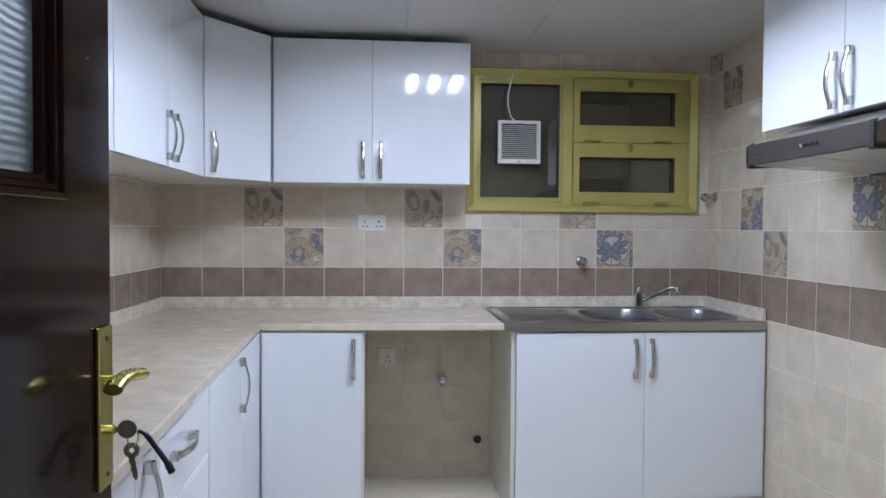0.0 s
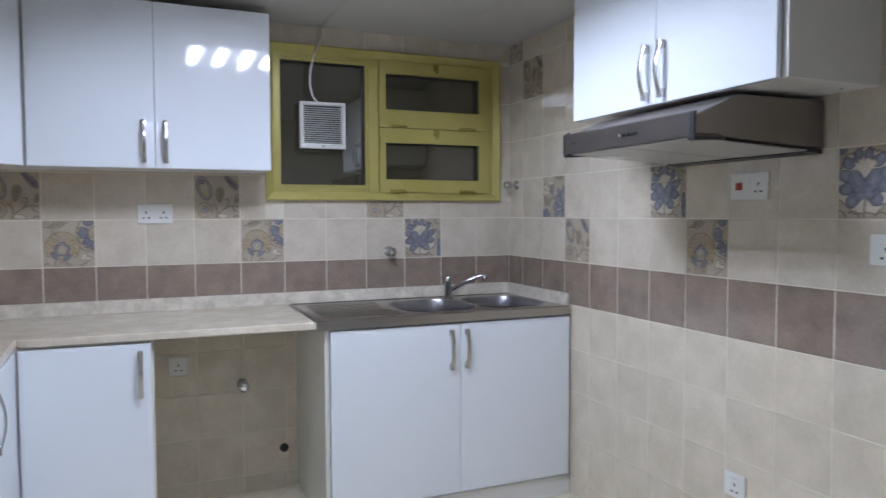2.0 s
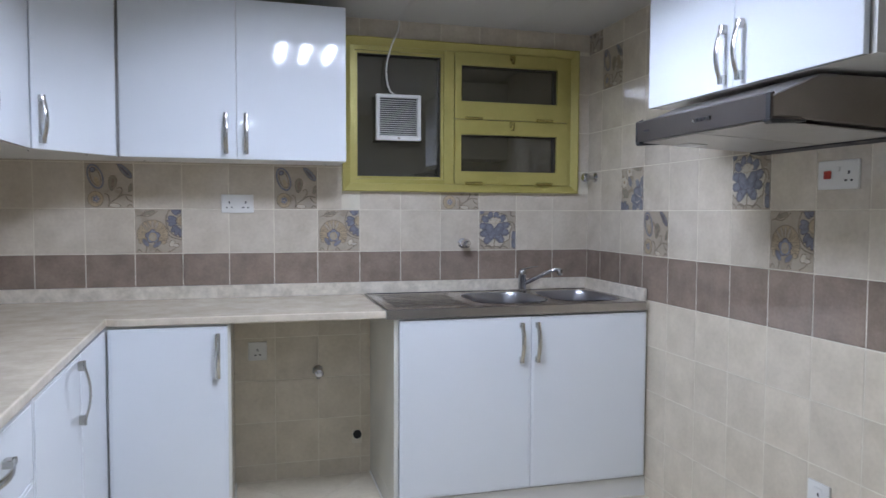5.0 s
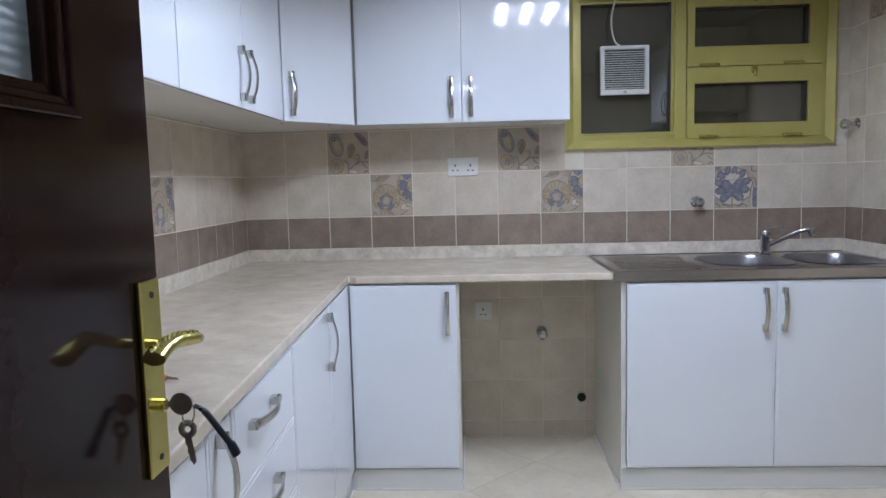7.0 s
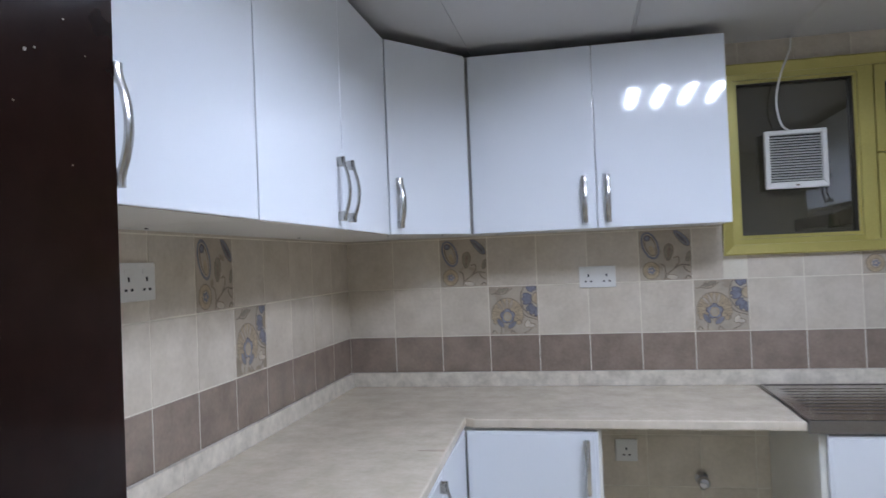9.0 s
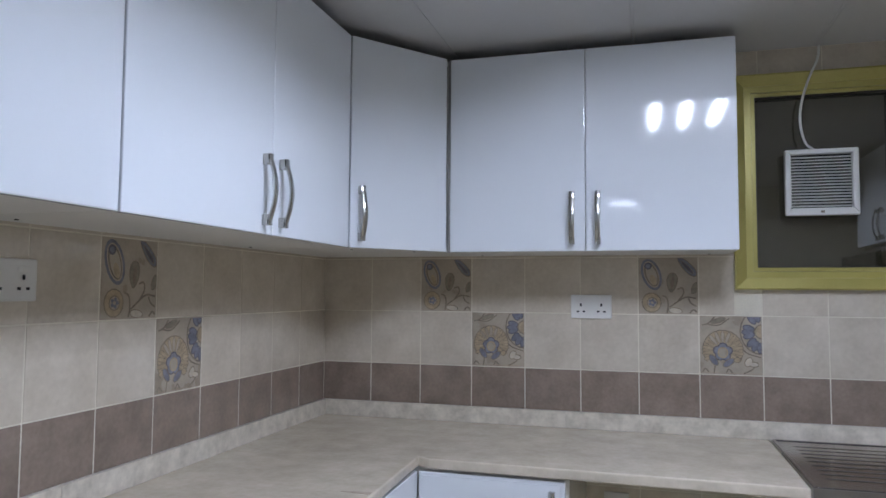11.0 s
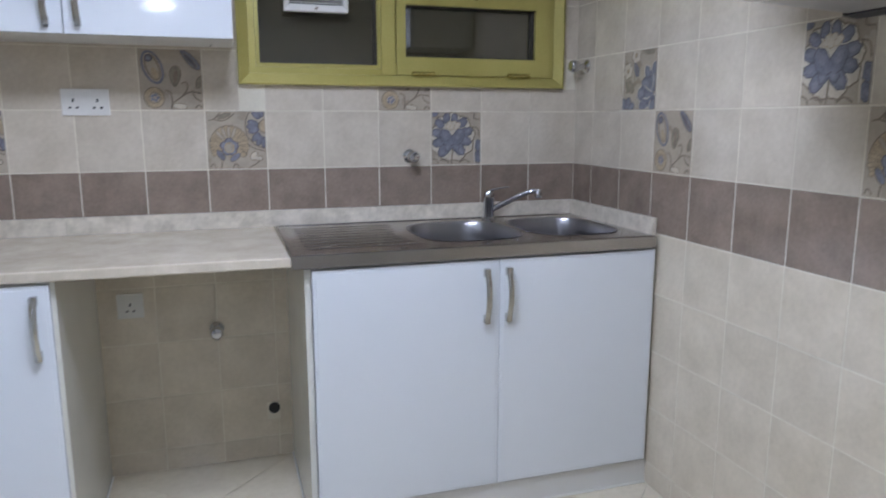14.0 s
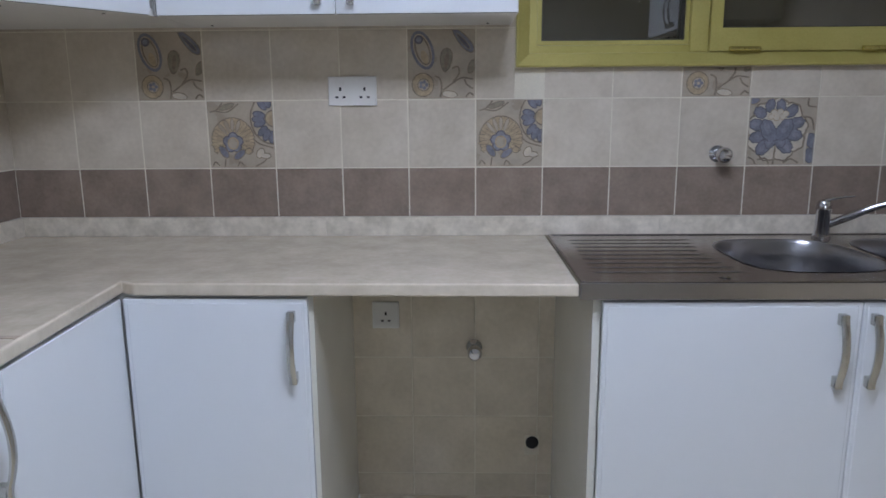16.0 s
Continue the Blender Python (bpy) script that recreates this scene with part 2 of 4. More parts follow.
bm = box(-0.2, 0.0, -5.3, LOW - 0.15, -0.1, 2.5)
box(W, W + 0.2, -5.3, LOW - 0.15, -0.1, 2.5, bm=bm)
box(-0.2, W + 0.2, -5.5, -5.3, -0.1, 2.5, bm=bm)
setting("wall_passage", bm, PLASTER, "plain painted wall of the passage outside the kitchen", "wall")
floor_bed = setting("floor", box(-0.2, W + 0.2, -5.5, 0.2, -0.12, -0.004), GROUT, "cream ceramic floor tiles laid diagonally with pale joints", "floor")

# The ceiling has an opening for the lamp, and shallow board joints.
LX, LY, LH = 1.54, -1.515, 0.30
bm = bmesh.new()
xs = [-0.2, 0.0, 0.612, 1.231, LX - LH, LX + LH, 1.85, 2.47, W + 0.2]
ys = [-5.5, LOW - 0.15, LOW, -2.44, LY - LH, LY + LH, -0.61, 0.2]
for xa, xb in zip(xs, xs[1:]):
    for ya, yb in zip(ys, ys[1:]):
        if not (abs(xa - LX + LH) < 1e-6 and abs(ya - LY + LH) < 1e-6):
            box(xa + 0.0008, xb - 0.0008, ya, yb, TOP, TOP + 0.02, bm=bm)
box(-0.2, W + 0.2, -5.5, 0.2, TOP + 0.12, TOP + 0.2, bm=bm)
setting("ceiling", bm, CEIL, "off-white painted ceiling boards with fine joints", "ceiling")

# Outside the window: a narrow dark shaft.
bm = box(0.4, 4.0, 1.5, 1.6, -0.5, 3.4)
box(0.3, 0.4, 0.2, 1.6, -0.5, 3.4, bm=bm)
box(4.0, 4.1, 0.2, 1.6, -0.5, 3.4, bm=bm)
setting("backdrop", bm, SHAFT, "dark rendered wall of the shaft outside the window", "wall")


# ---- cabinet kit: local x along the front, -y out of the front, z up ----
def handle_mesh(length, upright):
    bm = bmesh.new()
    w, n = 0.0088, 14
    def put(s, o, a):
        return (a, -o, s) if upright else (s, -o, a)
    e = 0.15 * length
    for s0, s1 in ((0.0, e), (length - e, length)):
        a, b = put(s0, 0.0, -w), put(s1, 0.021, w)
        box(min(a[0], b[0]), max(a[0], b[0]), min(a[1], b[1]), max(a[1], b[1]), min(a[2], b[2]), max(a[2], b[2]), 0.0015, 1, bm)
    rows = []
    for i in range(n + 1):
        s = length * i / n
        o = 0.0195 + 0.0155 * math.sin(math.pi * min(1.0, max(0.0, (i / n - 0.11) / 0.78))) ** 0.8
        th = 0.0065
        rows.append([bm.verts.new(put(s, o + dz, a)) for dz, a in ((-th / 2, -w), (-th / 2, w), (th * 0.15, w), (th * 0.42, w * 0.66), (th * 0.5, 0.0), (th * 0.42, -w * 0.66), (th * 0.15, -w))])
    for a, b in zip(rows, rows[1:]):
        for k in range(7):
            bm.faces.new((a[k], a[(k + 1) % 7], b[(k + 1) % 7], b[k]))
    bm.faces.new(rows[0]), bm.faces.new(rows[-1][::-1])
    return bm


def handle(parent, x, y, z, length=0.176, upright=True):
    bm = handle_mesh(length, upright)
    bmesh.ops.translate(bm, verts=bm.verts, vec=(x, y, z))
    return part("handle", bm, NICKEL, parent, "brushed nickel bow handle", smooth=True)


def front(parent, name, x0, x1, z0, z1, thick=0.019, lip=True):
    """A door or drawer front with a rounded edge and a fine groove round its face."""
    g = 0.0010
    bm = box(x0 + g, x1 - g, -thick, 0, z0 + g, z1 - g, 0.0036, 3)
    if lip:
        e = 0.011
        box(x0 + e, x1 - e, -thick - 0.0016, -thick + 0.001, z0 + e, z1 - e, 0.0014, 1, bm)
    return part(name, bm, WHITE, parent)


def carcass(parent, w, d, z0, z1, material=CARCASS, top=True, t=0.018):
    part("side_panel", box(0, t, 0.0015, d, z0, z1), material, parent)
    part("side_panel", box(w - t, w, 0.0015, d, z0, z1), material, parent)
    part("bottom_panel", box(t, w - t, 0.0025, d, z0, z0 + t), CARCASS, parent)
    if top:
        part("top_panel", box(t, w - t, 0.0025, d, z1 - t, z1), CARCASS, parent)
    part("back_panel", box(t, w - t, d - 0.006, d - 0.001, z0 + t, z1 - t), CARCASS, parent)


def screws(parent, places, z):
    for x, y in places:
        part("screw", turned([(0.004, z - 0.0018), (0.004, z)], 10, m=Matrix.Translation((x, y, 0))), SLOT, parent)


# ---- wall cabinets ----
UZ0, UZ1 = 1.538, 2.222
KIT = "white gloss kitchen cabinets"


def wall_cabinet(m, w, d, doors, label, z0=UZ0, z1=UZ1, hz=None):
    """doors: (x0, x1, x of the handle)."""
    ob = thing("wall_cabinet", m, label, "cabinet", KIT)
    carcass(ob, w, d - 0.019, z0 + 0.002, z1 - 0.004)
    for x0, x1, hx in doors:
        door = front(ob, "door", x0, x1, z0, z1, lip=False)
        handle(door, hx, -0.019, (hz or z0 + 0.022))
    screws(ob, [(0.07, d - 0.08), (w - 0.07, d - 0.08)], z0 + 0.0015)
    return ob


wall_cabinet(pose(0.607, -0.278, 0), 0.945, 0.297, [(0.0045, 0.472, 0.428), (0.472, 0.945, 0.512)],
             "white gloss two-door wall cabinet hung beside the window")
LU = 0.349
wall_cabinet(pose(LU, -1.617, 0, 0, 0, 90), 1.007, LU + 0.019, [(0.0, 0.53, 0.487), (0.53, 1.007, 0.568)],
             "white gloss two-door wall cabinet above the long counter")
wall_cabinet(pose(LU, -2.66, 0, 0, 0, 90), 1.04, LU + 0.019, [(0.0, 0.52, 0.06), (0.52, 1.04, 0.575)],
             "white gloss two-door wall cabinet near the kitchen door")

# The corner cabinet, with one slanting door.
A, B = Vector((LU + 0.002, -0.608)), Vector((0.605, -0.280))
ob = thing("wall_cabinet", pose(0, 0, 0), "white gloss corner wall cabinet with one slanted door", "cabinet", KIT)
plan = [(0.002, -0.002), (0.605, -0.002), (0.605, B.y), (A.x, -0.608), (0.002, -0.608)]
part("bottom_panel", prism(plan, UZ0 + 0.002, UZ0 + 0.020), CARCASS, ob)
part("top_panel", prism(plan, UZ1 - 0.022, UZ1 - 0.004), CARCASS, ob)
part("side_panel", box(0.587, 0.605, B.y + 0.001, -0.002, UZ0 + 0.020, UZ1 - 0.022), CARCASS, ob)
part("side_panel", box(0.002, A.x - 0.001, -0.608, -0.590, UZ0 + 0.020, UZ1 - 0.022), CARCASS, ob)
d2 = (B - A)
turn = math.degrees(math.atan2(d2.y, d2.x))
door = front(ob, "door", 0.008, d2.length - 0.026, UZ0, UZ1, lip=False)
door.matrix_local = pose(A.x + 0.001, A.y, 0, 0, 0, turn)
handle(door, 0.045, -0.019, UZ0 + 0.022)
# No real part: a grey strip draws the shaded gap between the two doors.
part("edge_seal", box(0.6035, 0.6105, -0.2940, B.y - 0.0005, UZ0, UZ1), GAP_SHADE, ob, "grey strip painted as the shade in the door gap")
screws(ob, [(0.33, -0.50), (0.50, -0.35)], UZ0 + 0.0015)

# Above the hood.
HX = 2.528
wall_cabinet(pose(HX + 0.019, -1.192, 0, 0, 0, -90), 0.945, W - HX - 0.003, [(0.0, 0.4625, 0.425), (0.4625, 0.928, 0.503)],
             "white gloss two-door wall cabinet above the cooker hood", 1.688, 2.222, 1.704)

# ---- base cabinets ----
BZ0, BZ1 = 0.098, 0.865


def base_cabinet(m, w, d, label, z1=BZ1, plinth_in=-0.005, side=CARCASS):
    ob = thing("base_cabinet", m, label, "cabinet", KIT)
    carcass(ob, w, d, 0.09, z1 + 0.012, side, top=False)
    for a in (0.0, w - 0.018):
        part("foot_panel", box(a, a + 0.018, plinth_in + 0.0165, d, 0.0, 0.0895), side, ob)
    part("top_rail", box(0.0185, w - 0.0185, 0.003, 0.05, z1 - 0.03, z1 + 0.012), CARCASS, ob)
    part("plinth", box(0.0, w, plinth_in, plinth_in + 0.016, 0.0, 0.0895, 0.001, 1), CARCASS, ob)
    part("plinth_seal", box(0.0, w, plinth_in - 0.006, plinth_in - 0.0003, 0.0, 0.008, 0.0015, 1), PLASTIC, ob)
    return ob


FY = -0.602
ob = base_cabinet(pose(0.604, FY, 0), 0.449, 0.598, "white gloss single-door base cabinet in the corner", side=PANEL)
part("plinth_return", box(-0.075, -0.0005, -0.005, 0.011, 0.0, 0.0895), CARCASS, ob)
part("corner_filler", box(-0.060, 0.004, 0.002, 0.018, 0.09, BZ1 + 0.012), CARCASS, ob)
door = front(ob, "door", 0.0050, 0.439, BZ0, 0.868)
handle(door, 0.402, -0.0205, 0.664)

ob = base_cabinet(pose(1.706, FY - 0.012, 0), W - 1.706 - 0.002, 0.610, "white gloss two-door base cabinet under the steel sink", 0.856, side=PANEL)
for a, b, h in ((0.019, 0.609, 0.560), (0.609, 1.175, 0.634)):
    door = front(ob, "door", a, b, BZ0, 0.863)
    handle(door, h, -0.0205, 0.660)

for xa, xb in ((1.0535, 1.0590), (1.7000, 1.7055)):
    bead = thing("floor_sealant", pose(xa, -0.30, 0), "white sealant bead along the cabinet foot", "sealant", "sealant beads")
    part("bead", box(0, xb - xa, -0.30, 0.290, 0.0, 0.009, 0.0015, 1), PLASTIC, bead)

# The left run stands a little askew to its wall.
SKEW = 1.4
LZ1 = 0.868
def left_run(s):
    """A pose at s metres along the run from the corner, facing the room, its local x towards the corner."""
    return pose(0.586, -0.622, 0, 0, 0, 90 + SKEW) @ pose(-s, 0, 0)


ob = base_cabinet(left_run(1.01), 1.01, 0.55, "white gloss corner base cabinet under the long counter")
door = front(ob, "door", 0.002, 0.555, BZ0, LZ1)
handle(door, 0.506, -0.0205, 0.655, 0.198)
part("blind_panel", box(0.5565, 1.012, -0.019, 0, BZ0 + 0.001, LZ1 - 0.001, 0.002, 1), WHITE, ob)
ob = base_cabinet(left_run(1.515), 0.505, 0.565, "white gloss drawer unit under the long counter")
for a, b in ((0.676, LZ1), (0.486, 0.676), (BZ0, 0.486)):
    drawer = front(ob, "drawer", 0.002, 0.503, a, b)
    handle(drawer, 0.094, -0.0205, min(b, BZ1) - 0.074, 0.196, False)
ob = base_cabinet(left_run(2.07), 0.55, 0.57, "white gloss two-door base cabinet near the kitchen door")
for a, b, h in ((0.0, 0.412, 0.372), (0.412, 0.548, 0.462)):
    door = front(ob, "door", a + 0.002, b, BZ0, LZ1)
    if h > 0.4:
        handle(door, h, -0.0205, 0.670, 0.176)

# ---- counter ----
CZ0, CZ1 = 0.876, 0.906
top = thing("countertop", pose(0, 0, 0), "cream marble worktop with a rounded edge, on the base cabinets", "worktop")
IN = (0.604, -0.606)
def edge_x(y):
    return 0.604 + 0.0372 * (-0.606 - y)
part("slab", prism([(0.003, -0.003), (1.668, -0.003), (1.668, -0.640), (0.640, -0.626), IN, (edge_x(-2.70), -2.70), (0.003, -2.70)], CZ0, CZ1, 0.006, seg=3), MARBLE, top)
part("joint_fill", prism([(0.535, -1.018), (edge_x(-1.01) - 0.006, -1.022), (edge_x(-1.01) - 0.006, -1.004), (0.56, -1.008)], CZ1 - 0.001, CZ1 + 0.0006), RESIN, top, "brown resin in the worn joint")
UP = 0.966
for xa, xb in ((0.020, 0.98), (0.9804, 2.02), (2.0204, W - 0.0215)):
    part("upstand", box(xa, xb, -0.020, -0.0035, CZ1 + 0.0005, UP, 0.0006, 1), MARBLE_LIGHT, top)
for ya, yb in ((-1.36, -0.0035), (-2.70, -1.362)):
    part("upstand", box(0.0035, 0.019, ya, yb, CZ1 + 0.0005, UP, 0.0006, 1), MARBLE_LIGHT, top)
part("upstand", box(W - 0.0205, W - 0.0045, -0.615, -0.0035, CZ1 - 0.03, UP, 0.002, 1), MARBLE_LIGHT, top)


tool = thing("screwdriver", pose(0.508, -2.108, CZ1, 0, 0, -6), "small screwdriver with an orange handle on the worktop", "tool")
part("handle", tube([(-0.075, 0, 0.010), (-0.070, 0, 0.010), (-0.020, 0, 0.0095), (-0.006, 0, 0.009), (0.0, 0, 0.009)], [0.006, 0.0098, 0.0092, 0.0075, 0.005], 12), ORANGE, tool, "orange plastic handle", smooth=True)
part("shaft", tube([(-0.004, 0, 0.009), (0.014, 0, 0.0075), (0.024, 0, 0.0065)], [0.003, 0.003, 0.0022], 10), NICKEL, tool, smooth=True)


# ---- sink ----
def rounded(cx, cy, hx, hy, n=40, e=3.2):
    out = []
    for i in range(n):
        a = 2 * math.pi * i / n
        c, s = math.cos(a), math.sin(a)
        out.append((cx + hx * math.copysign(abs(c) ** (2 / e), c), cy + hy * math.copysign(abs(s) ** (2 / e), s)))
    return out


SX0, SX1, SY0, SY1, SZ = 1.671, W - 0.022, -0.640, -0.022, 0.908
BOWLS = [(2.296, -0.325, 0.178, 0.208), (2.676, -0.325, 0.165, 0.208)]
sink = thing("sink", pose(0, 0, 0), "stainless steel double-bowl sink with a ribbed drainer on the base cabinet", "sink")
bm = bmesh.new()
loops = [[(SX0, SY0), (SX1, SY0), (SX1, SY1), (SX0, SY1)]] + [rounded(*b) for b in BOWLS]
for lp in loops:
    vs = [bm.verts.new((px, py, SZ)) for px, py in lp]
    for i in range(len(vs)):
        bm.edges.new((vs[i], vs[(i + 1) % len(vs)]))
bmesh.ops.triangle_fill(bm, use_beauty=True, edges=bm.edges)
part("deck", bm, STEEL, sink)
bm = box(SX0, SX1, SY0 - 0.002, SY0 + 0.001, 0.870, SZ + 0.0005, 0.0008, 1)
part("front_lip", bm, STEEL, sink)
part("rim", box(SX0 + 0.004, SX0 + 0.012, SY0 + 0.012, SY1 - 0.006, SZ - 0.001, SZ + 0.003, 0.0014, 2), STEEL, sink)
part("rim", box(SX0 + 0.013, SX1 - 0.004, SY1 - 0.012, SY1 - 0.003, SZ - 0.001, SZ + 0.003, 0.0014, 2), STEEL, sink)
part("rim", box(SX0 + 0.013, SX1 - 0.004, SY0 + 0.004, SY0 + 0.012, SZ - 0.001, SZ + 0.003, 0.0014, 2), STEEL, sink)
for k in range(9):
    yy = -0.115 - k * 0.052
    part("rib", tube([(1.716, yy, SZ - 0.0045), (1.735, yy, SZ - 0.0024), (2.035 + 0.03 * abs(k - 4) / 4, yy, SZ - 0.0024), (2.06 + 0.03 * abs(k - 4) / 4, yy, SZ - 0.0045)], 0.0045, 10), STEEL, sink)
for cx, cy, hx, hy in BOWLS:
    bm = bmesh.new()
    rings = []
    for f, dz in ((1.035, 0.0015), (1.0, 0.0), (0.975, -0.010), (0.955, -0.05), (0.93, -0.11), (0.86, -0.142), (0.70, -0.152), (0.12, -0.157)):
        rings.append([bm.verts.new((px, py, SZ + dz)) for px, py in rounded(cx, cy, hx * f, hy * f)])
    for a, b in zip(rings, rings[1:]):
        for i in range(len(a)):
            bm.faces.new((a[i], a[(i + 1) % len(a)], b[(i + 1) % len(a)], b[i]))
    bm.faces.new(rings[-1])
    bowl = part("bowl", bm, BOWL, sink, smooth=True)
    part("drain", turned([(0.030, SZ - 0.1565), (0.040, SZ - 0.1555), (0.040, SZ - 0.154), (0.034, SZ - 0.153), (0.028, SZ - 0.155), (0.004, SZ - 0.155)], 24, m=Matrix.Translation((cx, cy, 0))), CHROME, bowl)
part("plug_stop", turned([(0.013, SZ), (0.013, SZ + 0.002), (0.009, SZ + 0.004)], 16, m=Matrix.Translation((2.015, -0.585, 0))), STEEL, sink)

tap = thing("kitchen_tap", pose(2.486, -0.088, SZ), "chrome single-lever mixer tap on the sink between the bowls", "tap")
part("body", turned([(0.027, 0), (0.027, 0.006), (0.0215, 0.012), (0.0205, 0.075), (0.022, 0.082), (0.022, 0.100), (0.016, 0.112), (0.006, 0.116)], 28), CHROME, tap, smooth=True)
sp = part("spout", tube(smooth_path([(0.012, -0.004, 0.040), (0.055, -0.028, 0.066), (0.11, -0.055, 0.098), (0.150, -0.075, 0.114), (0.170, -0.084, 0.112)]), [0.0115] * 12 + [0.0105] * 13, 14), CHROME, tap, smooth=True)
part("nozzle", turned([(0.0125, 0.088), (0.0135, 0.092), (0.0135, 0.118), (0.011, 0.121)], 18, m=Matrix.Translation((0.172, -0.085, 0))), CHROME, sp, smooth=True)
part("lever", tube([(0.0, 0.0, 0.112), (0.02, -0.006, 0.119), (0.055, -0.016, 0.126), (0.075, -0.021, 0.128)], [0.011, 0.0085, 0.006, 0.0045], 12, flat=0.55), CHROME, tap, smooth=True)


# ---- wall valves ----
def valve(m, label):
    """Local -y points out of the wall."""
    ob = thing("stop_valve", m, label, "valve", "chrome stop valves")
    r = pose(0, 0, 0, 90)
    part("rosette", turned([(0.026, 0.0), (0.026, 0.003), (0.018, 0.010), (0.013, 0.013)], 24, m=r), CHROME, ob, smooth=True)
    part("stem", turned([(0.011, 0.010), (0.011, 0.035), (0.015, 0.037), (0.015, 0.042)], 20, m=r), CHROME, ob, smooth=True)
    part("knob", turned([(0.014, 0.042), (0.022, 0.046), (0.0235, 0.056), (0.0235, 0.066), (0.018, 0.074), (0.006, 0.077)], 12, m=r), CHROME, ob, smooth=True)
    return ob


T = 0.0014
valve(pose(2.190, -T, 1.155), "round chrome stop valve on the tiled wall above the sink")
valve(pose(W - T, -0.088, 1.500, 0, 0, -90), "round chrome stop valve on the tiled wall beside the window")
ob = valve(pose(1.446, -T, 0.533), "small chrome washing-machine valve in the open bay")
part("outlet", tube([(0, -0.028, -0.008), (0, -0.030, -0.024), (0, -0.034, -0.036)], 0.009, 12), CHROME, ob, smooth=True)

# Waste hole in the open bay.
ob = thing("waste_pipe_hole", pose(1.640, -T, 0.198), "dark round waste pipe opening in white mortar on the tiled wall", "pipe")
part("mortar_patch", box(-0.026, 0.024, -0.0026, 0.0, -0.046, 0.024, 0.0012, 1), GROUT, ob)
part("pipe", turned([(0.0215, 0.0), (0.0215, 0.006), (0.0185, 0.007), (0.0185, 0.0035)], 28, m=pose(0, -0.001, 0, 90)), SLOT, ob, "black pipe mouth")


# ---- sockets ----
def socket(m, w, h, label, gangs=1, switches=0, red=False, at=None):
    """Local x along the wall, centred, -y out of it, z up."""
    ob = thing("wall_socket", m, label, "socket", "white wall sockets")
    plate = part("plate", box(-w / 2, w / 2, -0.009, 0, -h / 2, h / 2, 0.003, 2), PLASTIC, ob)
    cols = at or [0.0] if gangs == 1 else [-w / 4, w / 4]
    dz = -0.008 if not (switches and gangs == 1 and not red) else -0.012
    for cx in cols:
        for sx, sz, a, b in ((0, 0.014, 0.0032, 0.0055), (-0.011, -0.010, 0.0045, 0.003), (0.011, -0.010, 0.0045, 0.003)):
            part("pin_hole", box(cx + sx - a, cx + sx + a, -0.0096, -0.0085, dz + sz - b, dz + sz + b), SLOT, plate)
    if red:
        part("switch", box(-w * 0.34, -w * 0.15, -0.013, -0.0085, -0.012, 0.013, 0.002, 1), RED, plate, "red rocker switch")
        part("switch", box(-0.004, 0.010, -0.0125, -0.0085, 0.010, 0.024, 0.0015, 1), PLASTIC, plate)
    elif switches:
        part("switch", box(-0.017, 0.017, -0.0125, -0.0085, 0.014, 0.026, 0.002, 1), PLASTIC, plate)
    elif gangs == 2:
        for cx in cols:
            part("switch", box(cx - 0.016, cx + 0.012, -0.0105, -0.0085, 0.018, 0.030, 0.0008, 1), PLASTIC, plate)
    return ob


socket(pose(1.0745, -T, 1.3505), 0.147, 0.087, "white double socket on the tiled wall above the counter", 2)
socket(pose(1.1595, -T, 0.6425), 0.087, 0.089, "white single socket on the tiled wall of the open bay")
socket(pose(W - T, -1.6915, 1.4335, 0, 0, -90), 0.157, 0.090, "white cooker socket with a red switch under the hood", 1, 1, True, [0.042])
socket(pose(W - T, -2.170, 1.2415, 0, 0, -90), 0.094, 0.085, "white switched single socket beside a flowered tile", 1, 1)
socket(pose(W - T, -1.654, 0.407, 0, 0, -90), 0.090, 0.083, "white single socket low on the tiled wall", 1, 1)
socket(pose(T, -1.510, 1.4195, 0, 0, 90), 0.135, 0.089, "white double socket under the wall cabinet near the door", 2)

# ---- window ----
win = thing("window_1", pose(0, 0, 0), "yellow-gold aluminium window with one fixed pane and two hinged vents", "window", kind="structure")
def ring(x0, x1, z0, z1, w, y0, y1, bevel=0.0):
    """Four mitred bars round an opening."""
    bm = bmesh.new()
    o, i = [(x0, z0), (x1, z0), (x1, z1), (x0, z1)], [(x0 + w, z0 + w), (x1 - w, z0 + w), (x1 - w, z1 - w), (x0 + w, z1 - w)]
    for k in range(4):
        j = (k + 1) % 4
        prism([o[k], o[j], i[j], i[k]], y0, y1, bevel, bm, "y", 1)
    return bm


def splayed(x0, x1, z0, z1, w, yo, yi, back):
    """A mitred surround whose face leans in towards the glass."""
    bm = bmesh.new()
    o, i = [(x0, z0), (x1, z0), (x1, z1), (x0, z1)], [(x0 + w, z0 + w), (x1 - w, z0 + w), (x1 - w, z1 - w), (x0 + w, z1 - w)]
    m = [(x0 + 0.006, z0 + 0.006), (x1 - 0.006, z0 + 0.006), (x1 - 0.006, z1 - 0.006), (x0 + 0.006, z1 - 0.006)]
    loops = [[bm.verts.new((px, y, pz)) for px, pz in q] for q, y in ((o, back), (o, yo), (m, yo - 0.001), (i, yi), (i, back))]
    for a, b in zip(loops, loops[1:] + loops[:1]):
        for k in range(4):
            bm.faces.new((a[k], a[(k + 1) % 4], b[(k + 1) % 4], b[k]))
    return bm


